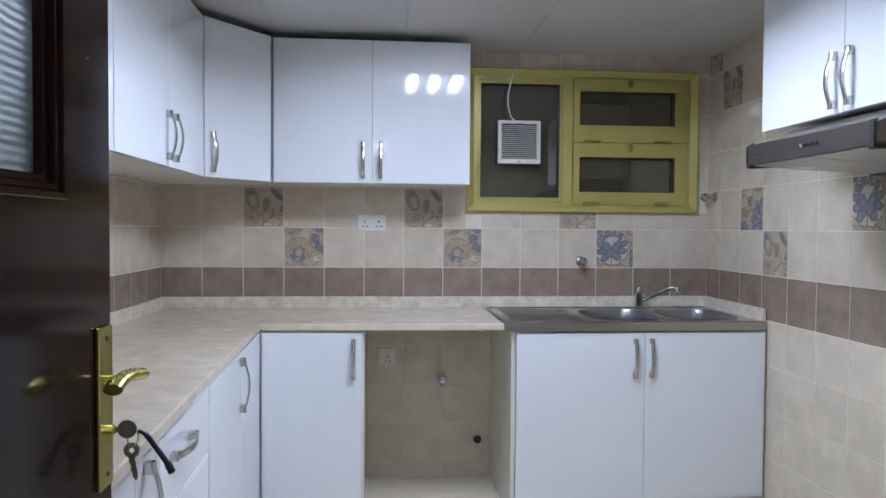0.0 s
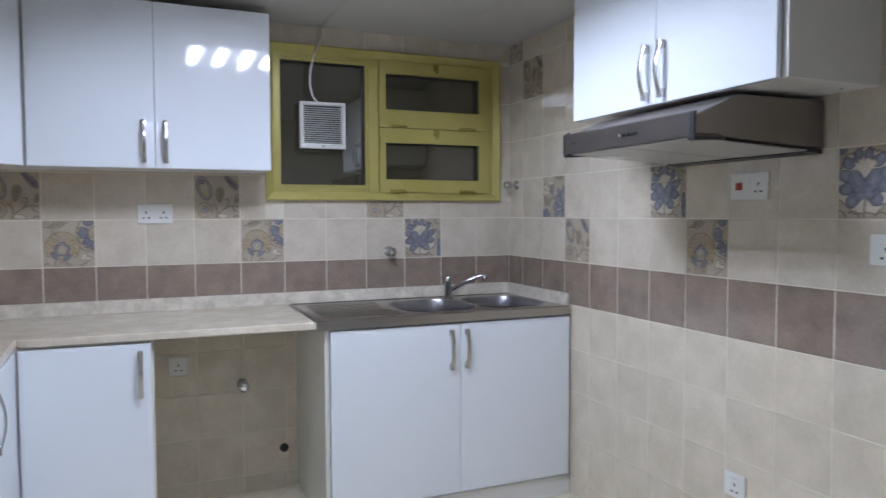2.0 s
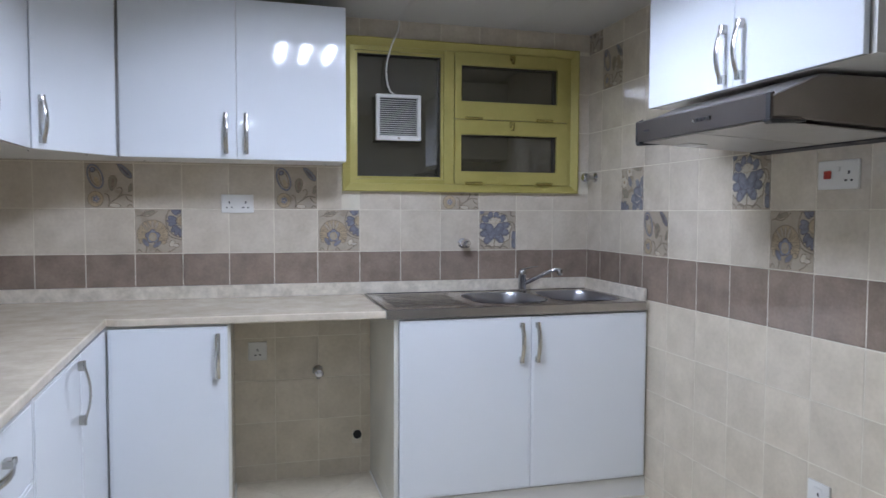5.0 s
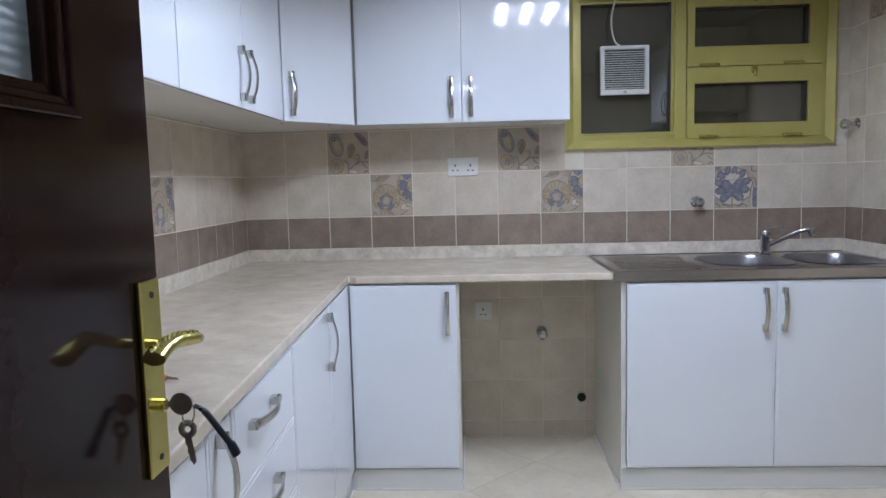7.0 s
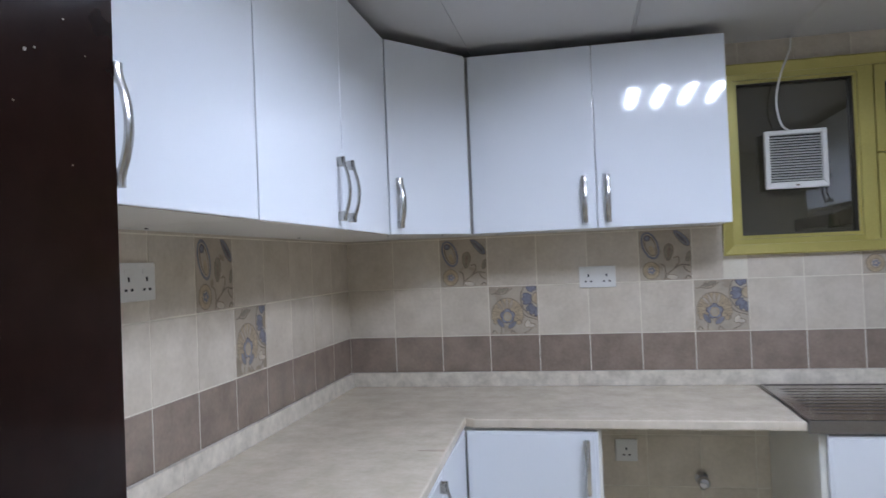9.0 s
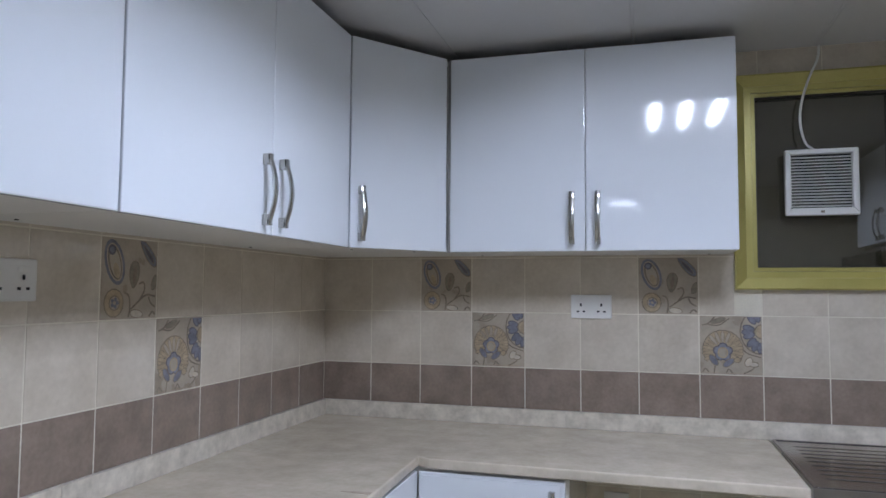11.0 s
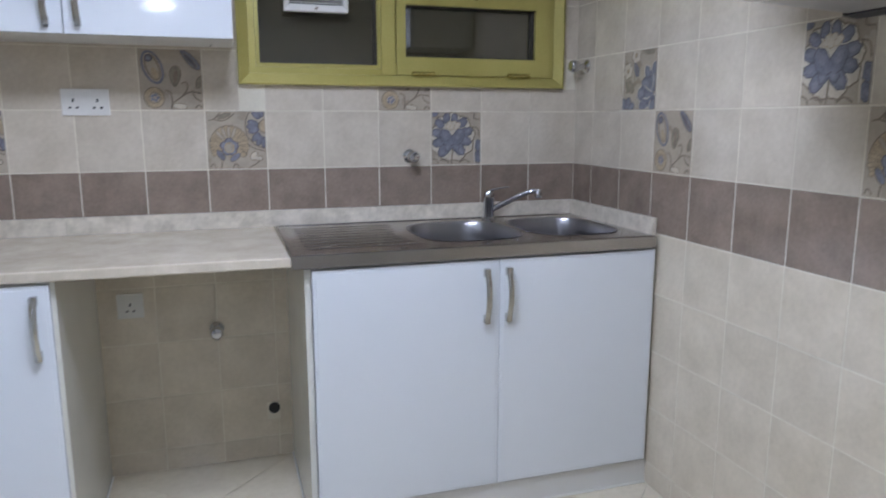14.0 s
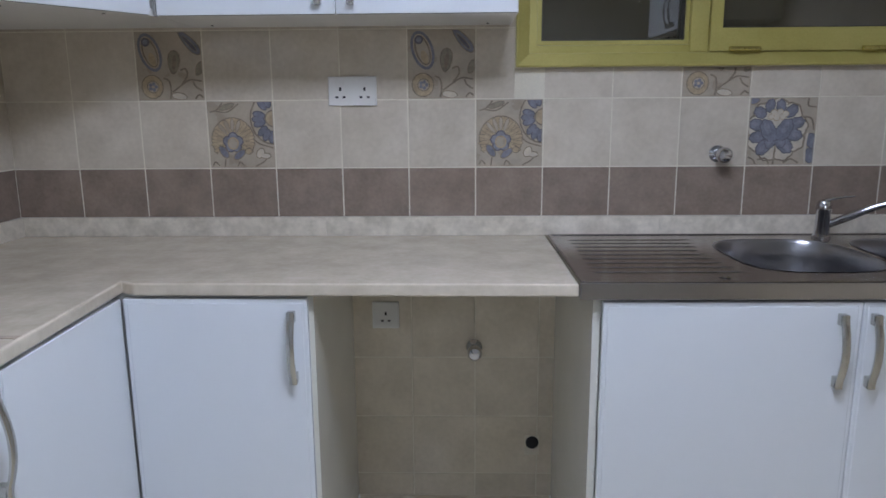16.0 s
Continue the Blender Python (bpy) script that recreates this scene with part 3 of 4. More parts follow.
part("window_frame", splayed(*WIN, 0.040, -0.026, -0.012, -0.0046), GOLD, win)
part("window_frame", ring(WIN[0] + 0.0405, WIN[1] - 0.0405, WIN[2] + 0.0405, WIN[3] - 0.0405, 0.022, -0.0105, 0.09), GOLD, win)
part("mullion", box(2.082, 2.138, -0.012, 0.08, WIN[2] + 0.041, WIN[3] - 0.041, 0.003, 1), GOLD, win)
part("glazing_bead", ring(1.632, 2.081, 1.480, 2.106, 0.012, -0.004, 0.02, 0.0), GOLD, win)
part("gasket", ring(1.6445, 2.0685, 1.4925, 2.0935, 0.0035, 0.002, 0.0295, 0.0), GASKET, win)
pane = part("pane", box(1.646, 2.067, 0.030, 0.036, 1.494, 2.092), PANE, win)
for za, zb, ga, gb in ((1.7905, 2.127, 1.880, 2.062), (1.459, 1.7865, 1.524, 1.712)):
    bm = bmesh.new()
    X0, X1, G0, G1 = 2.1395, 2.762, 2.174, 2.702
    for pts in ([(X0, za), (X1, za), (G1, ga), (G0, ga)], [(X1, za), (X1, zb), (G1, gb), (G1, ga)], [(X1, zb), (X0, zb), (G0, gb), (G1, gb)], [(X0, zb), (X0, za), (G0, ga), (G0, gb)]):
        prism(pts, -0.020, 0.03, 0.0, bm, "y", 1)
    sash = part("sash", bm, GOLD, win)
    part("gasket", ring(G0 + 0.0005, G1 - 0.0005, ga + 0.0005, gb - 0.0005, 0.004, -0.004, 0.0215, 0.0), GASKET, sash)
    part("pane", box(G0 + 0.002, G1 - 0.002, 0.022, 0.027, ga + 0.002, gb - 0.002), PANE, sash)
    for hx in (2.24, 2.628):
        bm = box(hx - 0.045, hx + 0.045, -0.026, -0.0202, za - 0.002, za + 0.012, 0.002, 1)
        tube([(hx - 0.045, -0.029, za + 0.004), (hx - 0.004, -0.029, za + 0.004)], 0.0075, 10, bm)
        tube([(hx - 0.002, -0.029, za + 0.004), (hx + 0.045, -0.029, za + 0.004)], 0.0065, 10, bm)
        part("hinge", bm, GOLD_DARK, sash)
    bm = box(2.434, 2.462, -0.030, -0.0202, zb - 0.034, zb - 0.006, 0.003, 1)
    box(2.441, 2.455, -0.040, -0.029, zb - 0.050, zb - 0.018, 0.003, 1, bm)
    part("catch", bm, GOLD_DARK, sash)

# ---- extractor fan in the fixed pane ----
fan = thing("extractor_fan", pose(1.845, -0.002, 1.781), "square white plastic extractor fan with louvres in the window pane", "fan")
h = 0.113
part("body", box(-0.098, 0.098, -0.012, 0.0315, -0.098, 0.098, 0.002, 1), PLASTIC, fan)
bm = bmesh.new()
o, i = [(-h, -h), (h, -h), (h, h), (-h, h)], [(-0.094, -0.088), (0.094, -0.088), (0.094, 0.096), (-0.094, 0.096)]
for k in range(4):
    j = (k + 1) % 4
    prism([o[k], o[j], i[j], i[k]], -0.040, -0.0125, 0.003, bm, "y", 1)
part("cover_frame", bm, PLASTIC, fan)
# A near-black sheet gives the shaded depth behind the louvres; there is no hollow.
part("grille_backing", box(-0.0935, 0.0935, -0.020, -0.0125, -0.0875, 0.0955), SLOT, fan, "near-black sheet painted as the shade behind the louvres")
for k in range(17):
    zz = -0.081 + k * 0.0104
    bm = prism([(-0.038, zz - 0.0036), (-0.036, zz - 0.0040), (-0.022, zz + 0.0030), (-0.024, zz + 0.0036)], -0.0935, 0.0935, 0, None, "x")
    part("louvre", bm, PLASTIC, fan)
part("indicator", box(-0.006, 0.006, -0.0412, -0.0395, -0.105, -0.098), UMBER, fan, "tiny brown indicator")
cable = thing("fan_cable", pose(0, 0, 0), "thin white cable looping from the ceiling to the fan", "cable")
part("cable", tube(smooth_path([(1.853, -0.008, 2.262), (1.845, -0.020, 2.21), (1.810, -0.032, 2.13), (1.786, -0.034, 2.04), (1.785, -0.034, 1.97), (1.800, -0.033, 1.915), (1.822, -0.033, 1.894)], 5), 0.0042, 8), PLASTIC, cable, smooth=True)

# ---- cooker hood ----
hood = thing("cooker_hood", pose(W - T, 0, 0), "slim bronze-grey metal cooker hood under the wall cabinet", "cooker hood")
Y0, Y1 = -1.965, -1.330
prof = [(0.0, 1.535), (-0.40, 1.556), (-0.40, 1.560), (-0.485, 1.558), (-0.487, 1.612), (-0.34, 1.675), (0.0, 1.675)]
part("canopy", prism(prof, Y0, Y1, 0.003, None, "y", 1), HOOD_TOP, hood)
part("visor", prism([(-0.402, 1.553), (-0.491, 1.553), (-0.493, 1.617), (-0.486, 1.6225), (-0.482, 1.6185), (-0.4875, 1.6125), (-0.4875, 1.559), (-0.402, 1.5585)], Y0 - 0.002, Y1 + 0.002, 0.0, None, "y"), HOOD, hood)
for ya, yb in ((Y0 - 0.004, Y0 + 0.022), (Y1 - 0.022, Y1 + 0.004)):
    part("end_cap", prism([(-0.385, 1.5475), (-0.488, 1.541), (-0.4955, 1.546), (-0.4955, 1.5528), (-0.385, 1.5528)], ya, yb, 0.001, None, "y", 1), HOOD_DARK, hood)
part("trim_band", prism([(-0.4955, 1.553), (-0.4955, 1.618), (-0.4935, 1.618), (-0.4935, 1.553)], Y0 - 0.002, Y0 + 0.014, 0.0, None, "y"), HOOD_DARK, hood)
for k in range(4):
    part("button", box(-0.4985, -0.4935, -1.727 + 0.019 * k, -1.714 + 0.019 * k, 1.581, 1.591, 0.0015, 1), HOOD_DARK, hood)
for k in range(2):
    part("marking", box(-0.4942, -0.4932, -1.647 + 0.005 * k, -1.6445 + 0.005 * k, 1.580 + 0.004 * k, 1.588 + 0.004 * k), PLASTIC, hood, "white printed mark")
part("badge", box(-0.4955, -0.4938, -1.405, -1.375, 1.582, 1.589), HOOD_DARK, hood)
for a, b in ((Y0 + 0.02, -1.655), (-1.645, Y1 - 0.02)):
    bm = prism([(-0.045, 1.5320), (-0.480, 1.5525), (-0.480, 1.5485), (-0.045, 1.5280)], a, b, 0.001, None, "y", 1)
    part("filter", bm, FILTER, hood, "pale metal grease filter")
part("back_rail", prism([(-0.002, 1.5345), (-0.044, 1.5345), (-0.044, 1.524), (-0.002, 1.519)], Y0 + 0.004, Y1 - 0.004, 0.001, None, "y", 1), HOOD_DARK, hood, "dark rear rail")
part("end_plate", prism([(-0.4955, 1.5535), (-0.4955, 1.618), (-0.470, 1.632), (-0.462, 1.5535)], Y1 + 0.0022, Y1 + 0.006, 0.0008, None, "y", 1), HOOD_DARK, hood)
part("lamp_cover", prism([(-0.30, 1.5415), (-0.37, 1.5445), (-0.37, 1.540), (-0.30, 1.537)], -1.45, -1.36, 0.001, None, "y", 1), PLASTIC, hood)

# ---- ceiling lamp ----
lamp = thing("ceiling_light", pose(LX, LY, TOP), "recessed square ceiling light with four bright strips", "lamp")
part("tray", box(-LH + 0.003, LH - 0.003, -LH + 0.003, LH - 0.003, 0.055, 0.060), CARCASS, lamp)
bm = bmesh.new()
o, i = [(-LH - 0.012, -LH - 0.012), (LH + 0.012, -LH - 0.012), (LH + 0.012, LH + 0.012), (-LH - 0.012, LH + 0.012)], [(-LH + 0.006, -LH + 0.006), (LH - 0.006, -LH + 0.006), (LH - 0.006, LH - 0.006), (-LH + 0.006, LH - 0.006)]
for k in range(4):
    j = (k + 1) % 4
    prism([o[k], o[j], i[j], i[k]], -0.004, -0.0003, 0.001, bm, "z", 1)
part("frame", bm, CARCASS, lamp)
for s in (-0.2175, -0.0725, 0.0725, 0.2175):
    part("tube", box(s - 0.022, s + 0.022, -0.285, 0.285, 0.021, 0.033, 0.004, 2), LAMP, lamp, "glowing white strip")
for s in (-0.145, 0.0, 0.145):
    part("divider", prism([(s - 0.016, 0.054), (s + 0.016, 0.054), (s + 0.003, 0.005), (s - 0.003, 0.005)], -0.293, 0.293, 0, None, "y"), CARCASS, lamp)

# Unseen fill light, added out in the passage to brighten the lower cabinets.
passage = thing("ceiling_light", pose(1.10, -4.35, TOP), "unseen round fill light added on the passage ceiling", "lamp")
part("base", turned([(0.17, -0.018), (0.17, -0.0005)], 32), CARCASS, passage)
part("diffuser", turned([(0.02, -0.075), (0.09, -0.068), (0.14, -0.045), (0.16, -0.0185)], 32), glow("passage_fill", (0.85, 0.965, 1.275), PASSAGE_FILL_GLOW), passage, "glowing white dome of the added fill light", smooth=True)

# ---- kitchen door, open against the cabinets ----
DX, DE, DT = 0.684, -2.506, 0.042
leaf = thing("door_1", pose(DX, DE, 0), "dark varnished wooden door with frosted glass, standing open", "door", kind="structure")
L, H, ST, ZG = 0.84, 2.06, 0.172, 1.366
bm = box(-DT, 0, -ST, 0, ZG, H)
box(-DT, 0, -L, -L + ST, ZG, H, bm=bm)
box(-DT, 0, -L + ST, -ST, H - 0.15, H, bm=bm)
box(-DT, 0, -L, 0, 0.008, ZG, bm=bm)
part("leaf", bm, WOOD, leaf)
part("glass_panel", box(-DT / 2 - 0.003, -DT / 2 + 0.003, -L + ST + 0.02, -ST - 0.02, ZG + 0.02, H - 0.17), FROST, leaf, "rippled frosted glass panel")
def moulding(y0, y1, z0, z1, w=0.046, xf=0.009):
    bm = bmesh.new()
    o, i = [(y0, z0), (y1, z0), (y1, z1), (y0, z1)], [(y0 + w, z0 + w * 0.7), (y1 - w, z0 + w * 0.7), (y1 - w, z1 - w * 0.7), (y0 + w, z1 - w * 0.7)]
    for (f0, f1, x0, x1) in ((0.0, 0.35, -0.012, xf), (0.35, 0.65, -0.014, xf * 0.45), (0.65, 1.0, -0.018, -0.004)):
        for k in range(4):
            j = (k + 1) % 4
            lerp = lambda q, f: (o[q][0] + (i[q][0] - o[q][0]) * f, o[q][1] + (i[q][1] - o[q][1]) * f)
            prism([lerp(k, f0), lerp(j, f0), lerp(j, f1), lerp(k, f1)], x0, x1, 0.0018, bm, "x", 1)
    return bm
part("moulding", moulding(-L + ST - 0.004, -ST + 0.004, ZG - 0.004, H - 0.146), WOOD, leaf)
# Dried paint flecks on the varnish.
fleck_rng = random.Random(5)
for fy, fz, fr in ((-0.050, 1.608, 0.0010), (-0.084, 1.579, 0.0019), (-0.076, 1.582, 0.0013), (-0.030, 1.589, 0.0007), (-0.094, 1.545, 0.0008), (-0.045, 1.512, 0.0008)):
    outline = [(fy + fr * fleck_rng.uniform(0.5, 1.2) * math.cos(2 * math.pi * k / 9), fz + 0.7 * fr * fleck_rng.uniform(0.5, 1.2) * math.sin(2 * math.pi * k / 9)) for k in range(9)]
    part("paint_fleck", prism(outline, -0.0002, 0.0005, axis="x"), UMBER, leaf, "dried paint fleck")
# Lock plate with its lever.
PY0, PY1, PZ0, PZ1 = -0.064, -0.010, 0.909, 1.167
plate = part("lock_plate", box(0.0003, 0.0075, PY0, PY1, PZ0, PZ1, 0.002, 2), BRASS, leaf, "polished brass lock plate")
for zz in (PZ0 + 0.02, PZ1 - 0.02):
    part("screw", turned([(0.0045, 0.0), (0.0045, 0.0012)], 12, m=Matrix.Translation((0.0073, -0.034, zz)) @ pose(0, 0, 0, 0, 90)), SLOT, plate)
bow = smooth_path([(0.006, -0.032, 1.081), (0.040, -0.031, 1.083), (0.060, -0.036, 1.088), (0.067, -0.056, 1.094), (0.059, -0.086, 1.098), (0.055, -0.115, 1.095), (0.055, -0.140, 1.088)], 6)
lever = part("lever", tube(bow, [0.0095] * 6 + [0.0105] * 6 + [0.012] * 6 + [0.013] * 6 + [0.0136] * 6 + [0.0142] * 7, 18, flat=0.66, level=True), BRASS, plate, "beaded brass lever", smooth=True)
for k in range(15, 36):
    c = bow[k]
    for a in (-0.0052, 0.0, 0.0052) if k % 2 else (-0.0026, 0.0026):
        part("bead", turned([(0.0010, -0.0012), (0.0018, 0.0), (0.0010, 0.0014)], 8, m=Matrix.Translation((c.x + a, c.y, c.z + 0.0094 - abs(a) * 0.2))), BRASS, lever)
part("keyhole", turned([(0.009, 0.0), (0.009, 0.010), (0.006, 0.012)], 14, m=Matrix.Translation((0.007, -0.034, 0.999)) @ pose(0, 0, 0, 0, 90)), BRASS, plate)

keys = thing("key_bunch", pose(DX + 0.0195, DE - 0.034, 1.001), "bunch of worn metal keys with a black strap in the lock", "keys")
bm = box(0.0, 0.006, -0.0015, 0.0015, -0.004, 0.004)
tube([(0.0185, -0.0016, 0), (0.0185, 0.0016, 0)], 0.0150, 20, bm)
part("key", bm, KEYM, keys)
part("key_ring", tube([(0.027 + 0.008 * math.cos(a), 0.004 * math.sin(a), -0.014 + 0.014 * math.sin(a)) for a in [2 * math.pi * k / 20 for k in range(21)]], 0.0011, 8), CHROME, keys)
bm = bmesh.new()
tube([(0.026 + 0.0085 * math.cos(a), -0.0022, -0.034 + 0.0085 * math.sin(a)) for a in [2 * math.pi * k / 20 for k in range(21)]], 0.0045, 8, bm, flat=0.35)
prism([(0.0215, -0.044), (0.0305, -0.044), (0.0355, -0.078), (0.0320, -0.083), (0.0275, -0.076), (0.0270, -0.069), (0.0245, -0.066), (0.0250, -0.058), (0.0225, -0.055)], -0.0032, -0.0012, 0, bm, "y")
part("key", bm, KEYM, keys)
part("strap", tube(smooth_path([(0.034, 0.004, -0.004), (0.046, 0.006, -0.012), (0.060, 0.012, -0.036), (0.076, 0.018, -0.064), (0.082, 0.020, -0.078)], 6), [0.0045] * 6 + [0.0062] * 12 + [0.0088] * 7, 12, flat=0.7), CORD, keys, "black woven strap", smooth=True)
part("strap_rivet", turned([(0.003, -0.002), (0.0036, 0.0), (0.003, 0.002)], 12, m=Matrix.Translation((0.044, 0.001, -0.008)) @ pose(0, 0, 0, 90)), CHROME, keys)

# ---- floor drain ----
dr = thing("floor_drain", pose(2.25, -0.858, 0.0, 0, 0, 45), "square grey metal floor drain cover set in the tiles", "drain")
part("plate", box(-0.075, 0.075, -0.075, 0.075, 0.0, 0.003, 0.001, 1), NICKEL, dr)
for k in range(7):
    yy = -0.048 + 0.016 * k
    part("slot", box(-0.05, 0.05, yy - 0.003, yy + 0.003, 0.0028, 0.0034), SLOT, dr)


# ---- decorated tiles ----
def clip_poly(pts, u0, u1, v0, v1):
    for axis, lim, keep in ((0, u0, 1), (0, u1, -1), (1, v0, 1), (1, v1, -1)):
        out = []
        for k in range(len(pts)):
            p, q = pts[k - 1], pts[k]
            pin, qin = keep * (p[axis] - lim) >= 0, keep * (q[axis] - lim) >= 0
            if pin != qin:
                t = (lim - p[axis]) / (q[axis] - p[axis])
                out.append((p[0] + t * (q[0] - p[0]), p[1] + t * (q[1] - p[1])))
            if qin:
                out.append(q)
        pts = out
        if len(pts) < 3:
            return []
    return pts


def petal(cx, cy, ang, length, width, n=14, tip=0.6):
    """A tear shape from its root at (cx, cy)."""
    out = []
    for k in range(n):
        a = 2 * math.pi * k / n
        s, w = (1 - math.cos(a)) / 2 * length, math.sin(a) * width / 2 * (tip + (1 - tip) * (1 - math.cos(a)) / 2)
        out.append((cx + s * math.cos(ang) - w * math.sin(ang), cy + s * math.sin(ang) + w * math.cos(ang)))
    return out


def disc(cx, cy, r, ry=None, n=14, ang=0.0):
    ry = ry or r
    return [(cx + r * math.cos(a) * math.cos(ang) - ry * math.sin(a) * math.sin(ang), cy + r * math.cos(a) * math.sin(ang) + ry * math.sin(a) * math.cos(ang))
            for a in [2 * math.pi * k / n for k in range(n)]]


def stroke(points, w):
    """Quads along a line that share their ends, as a list of convex pieces."""
    p = smooth_path([(a, b, 0) for a, b in points], 4)
    sides = []
    for k, q in enumerate(p):
        d = (p[min(k + 1, len(p) - 1)] - p[max(k - 1, 0)]).normalized() * w / 2
        sides.append(((q.x - d.y, q.y + d.x), (q.x + d.y, q.y - d.x)))
    return [[a[0], a[1], b[1], b[0]] for a, b in zip(sides, sides[1:])]


INK = [DECOR, BLUE, NAVY, OCHRE, IVORY, UMBER, OLIVE, PALE, DUSK]
D = radians


def outlined(shapes, kind, cx, cy, ang, length, width, rim=0.022, edge=5, level=1):
    shapes.append((edge, petal(cx, cy, ang, length + rim, width + 2 * rim), level))
    shapes.append((kind, petal(cx + rim * math.cos(ang), cy + rim * math.sin(ang), ang, length - rim, width), level + 1))


def blob(shapes, kind, cx, cy, rx, ry, ang, edge=2, rim=0.016, level=3):
    shapes.append((edge, disc(cx, cy, rx + rim, ry + rim, 14, D(ang)), level))
    shapes.append((kind, disc(cx, cy, rx, ry, 14, D(ang)), level + 1))


def scalloped(cx, cy, rx, ry, ang, grow=0.0, lobes=7, depth=0.06, n=32):
    c, s = math.cos(D(ang)), math.sin(D(ang))
    out = []
    for i in range(n):
        a = 2 * math.pi * i / n
        q = 1 + depth * math.cos(lobes * a + 0.5)
        x, y = (rx * q + grow) * math.cos(a), (ry * q + grow) * math.sin(a)
        out.append((cx + c * x - s * y, cy + s * x + c * y))
    return out


def lobe(shapes, cx, cy, rx, ry, ang, level=4, kind=1, edge=2, rim=0.013):
    """A scalloped petal with a thin dark outline and a slightly paler heart."""
    shapes.append((edge, scalloped(cx, cy, rx, ry, ang, rim), level))
    shapes.append((kind, scalloped(cx, cy, rx, ry, ang), level + 1))
    if kind == 1:
        q = D(ang)
        shapes.append((7, scalloped(cx + 0.25 * rx * math.cos(q), cy + 0.25 * rx * math.sin(q), rx * 0.52, ry * 0.42, ang, 0.0, 5), level + 2))


def lotus():
    s = []
    for k in range(9):
        a = D(-70 + 360 * k / 9)
        lobe(s, 0.42 + 0.30 * math.cos(a), 0.52 + 0.31 * math.sin(a), 0.15, 0.145, math.degrees(a), 1, 4, 5, 0.026)
    s.append((4, disc(0.42, 0.53, 0.30, 0.31, 18), 3))
    for cx, cy, rx, ry, ang in ((0.30, 0.88, 0.085, 0.055, 75), (0.46, 0.87, 0.085, 0.055, 95), (0.16, 0.78, 0.085, 0.065, 140), (0.62, 0.80, 0.095, 0.065, 45),
                                (0.12, 0.60, 0.10, 0.07, 165), (0.70, 0.62, 0.115, 0.07, 18), (0.14, 0.42, 0.105, 0.07, 195), (0.68, 0.45, 0.11, 0.075, -12),
                                (0.24, 0.27, 0.12, 0.08, 232), (0.55, 0.30, 0.13, 0.085, -48)):
        lobe(s, cx, cy, rx * 1.04, ry * 1.06, ang, rim=0.017)
    lobe(s, 0.35, 0.37, 0.12, 0.075, 245, 6)
    lobe(s, 0.47, 0.38, 0.12, 0.075, -65, 6)
    lobe(s, 0.30, 0.51, 0.172, 0.10, 118, 7, rim=0.015)
    lobe(s, 0.53, 0.52, 0.172, 0.10, 62, 7, rim=0.015)
    for cx, cy in ((0.40, 0.70), (0.32, 0.72), (0.49, 0.72), (0.36, 0.78), (0.45, 0.79), (0.41, 0.74), (0.53, 0.76)):
        blob(s, 4, cx, cy, 0.042, 0.036, 0, 3, 0.011, 10)
    s += [(5, q, 2) for q in stroke([(0.42, 0.30), (0.41, 0.15), (0.40, 0.0)], 0.028)]
    for cx, cy in ((0.95, 0.36), (0.94, 0.14)):
        lobe(s, cx, cy, 0.075, 0.105, 12)
    s += [(4, q, 8) for q in stroke([(0.87, 0.02), (0.86, 0.25), (0.88, 0.48)], 0.03)]
    for pts in ([(0.86, 1.0), (0.86, 0.88), (0.98, 0.86)], [(0.82, 0.72), (0.93, 0.68), (0.97, 0.52)], [(0.55, 0.03), (0.66, 0.09), (0.78, 0.03)], [(0.02, 0.12), (0.10, 0.08), (0.14, 0.0)], [(0.16, 0.08), (0.28, 0.10), (0.34, 0.02)]):
        s += [(5, q, 1) for q in stroke(pts, 0.026)]
    blob(s, 1, 0.05, 0.96, 0.08, 0.05, 10, 5, 0.014, 2)
    return s


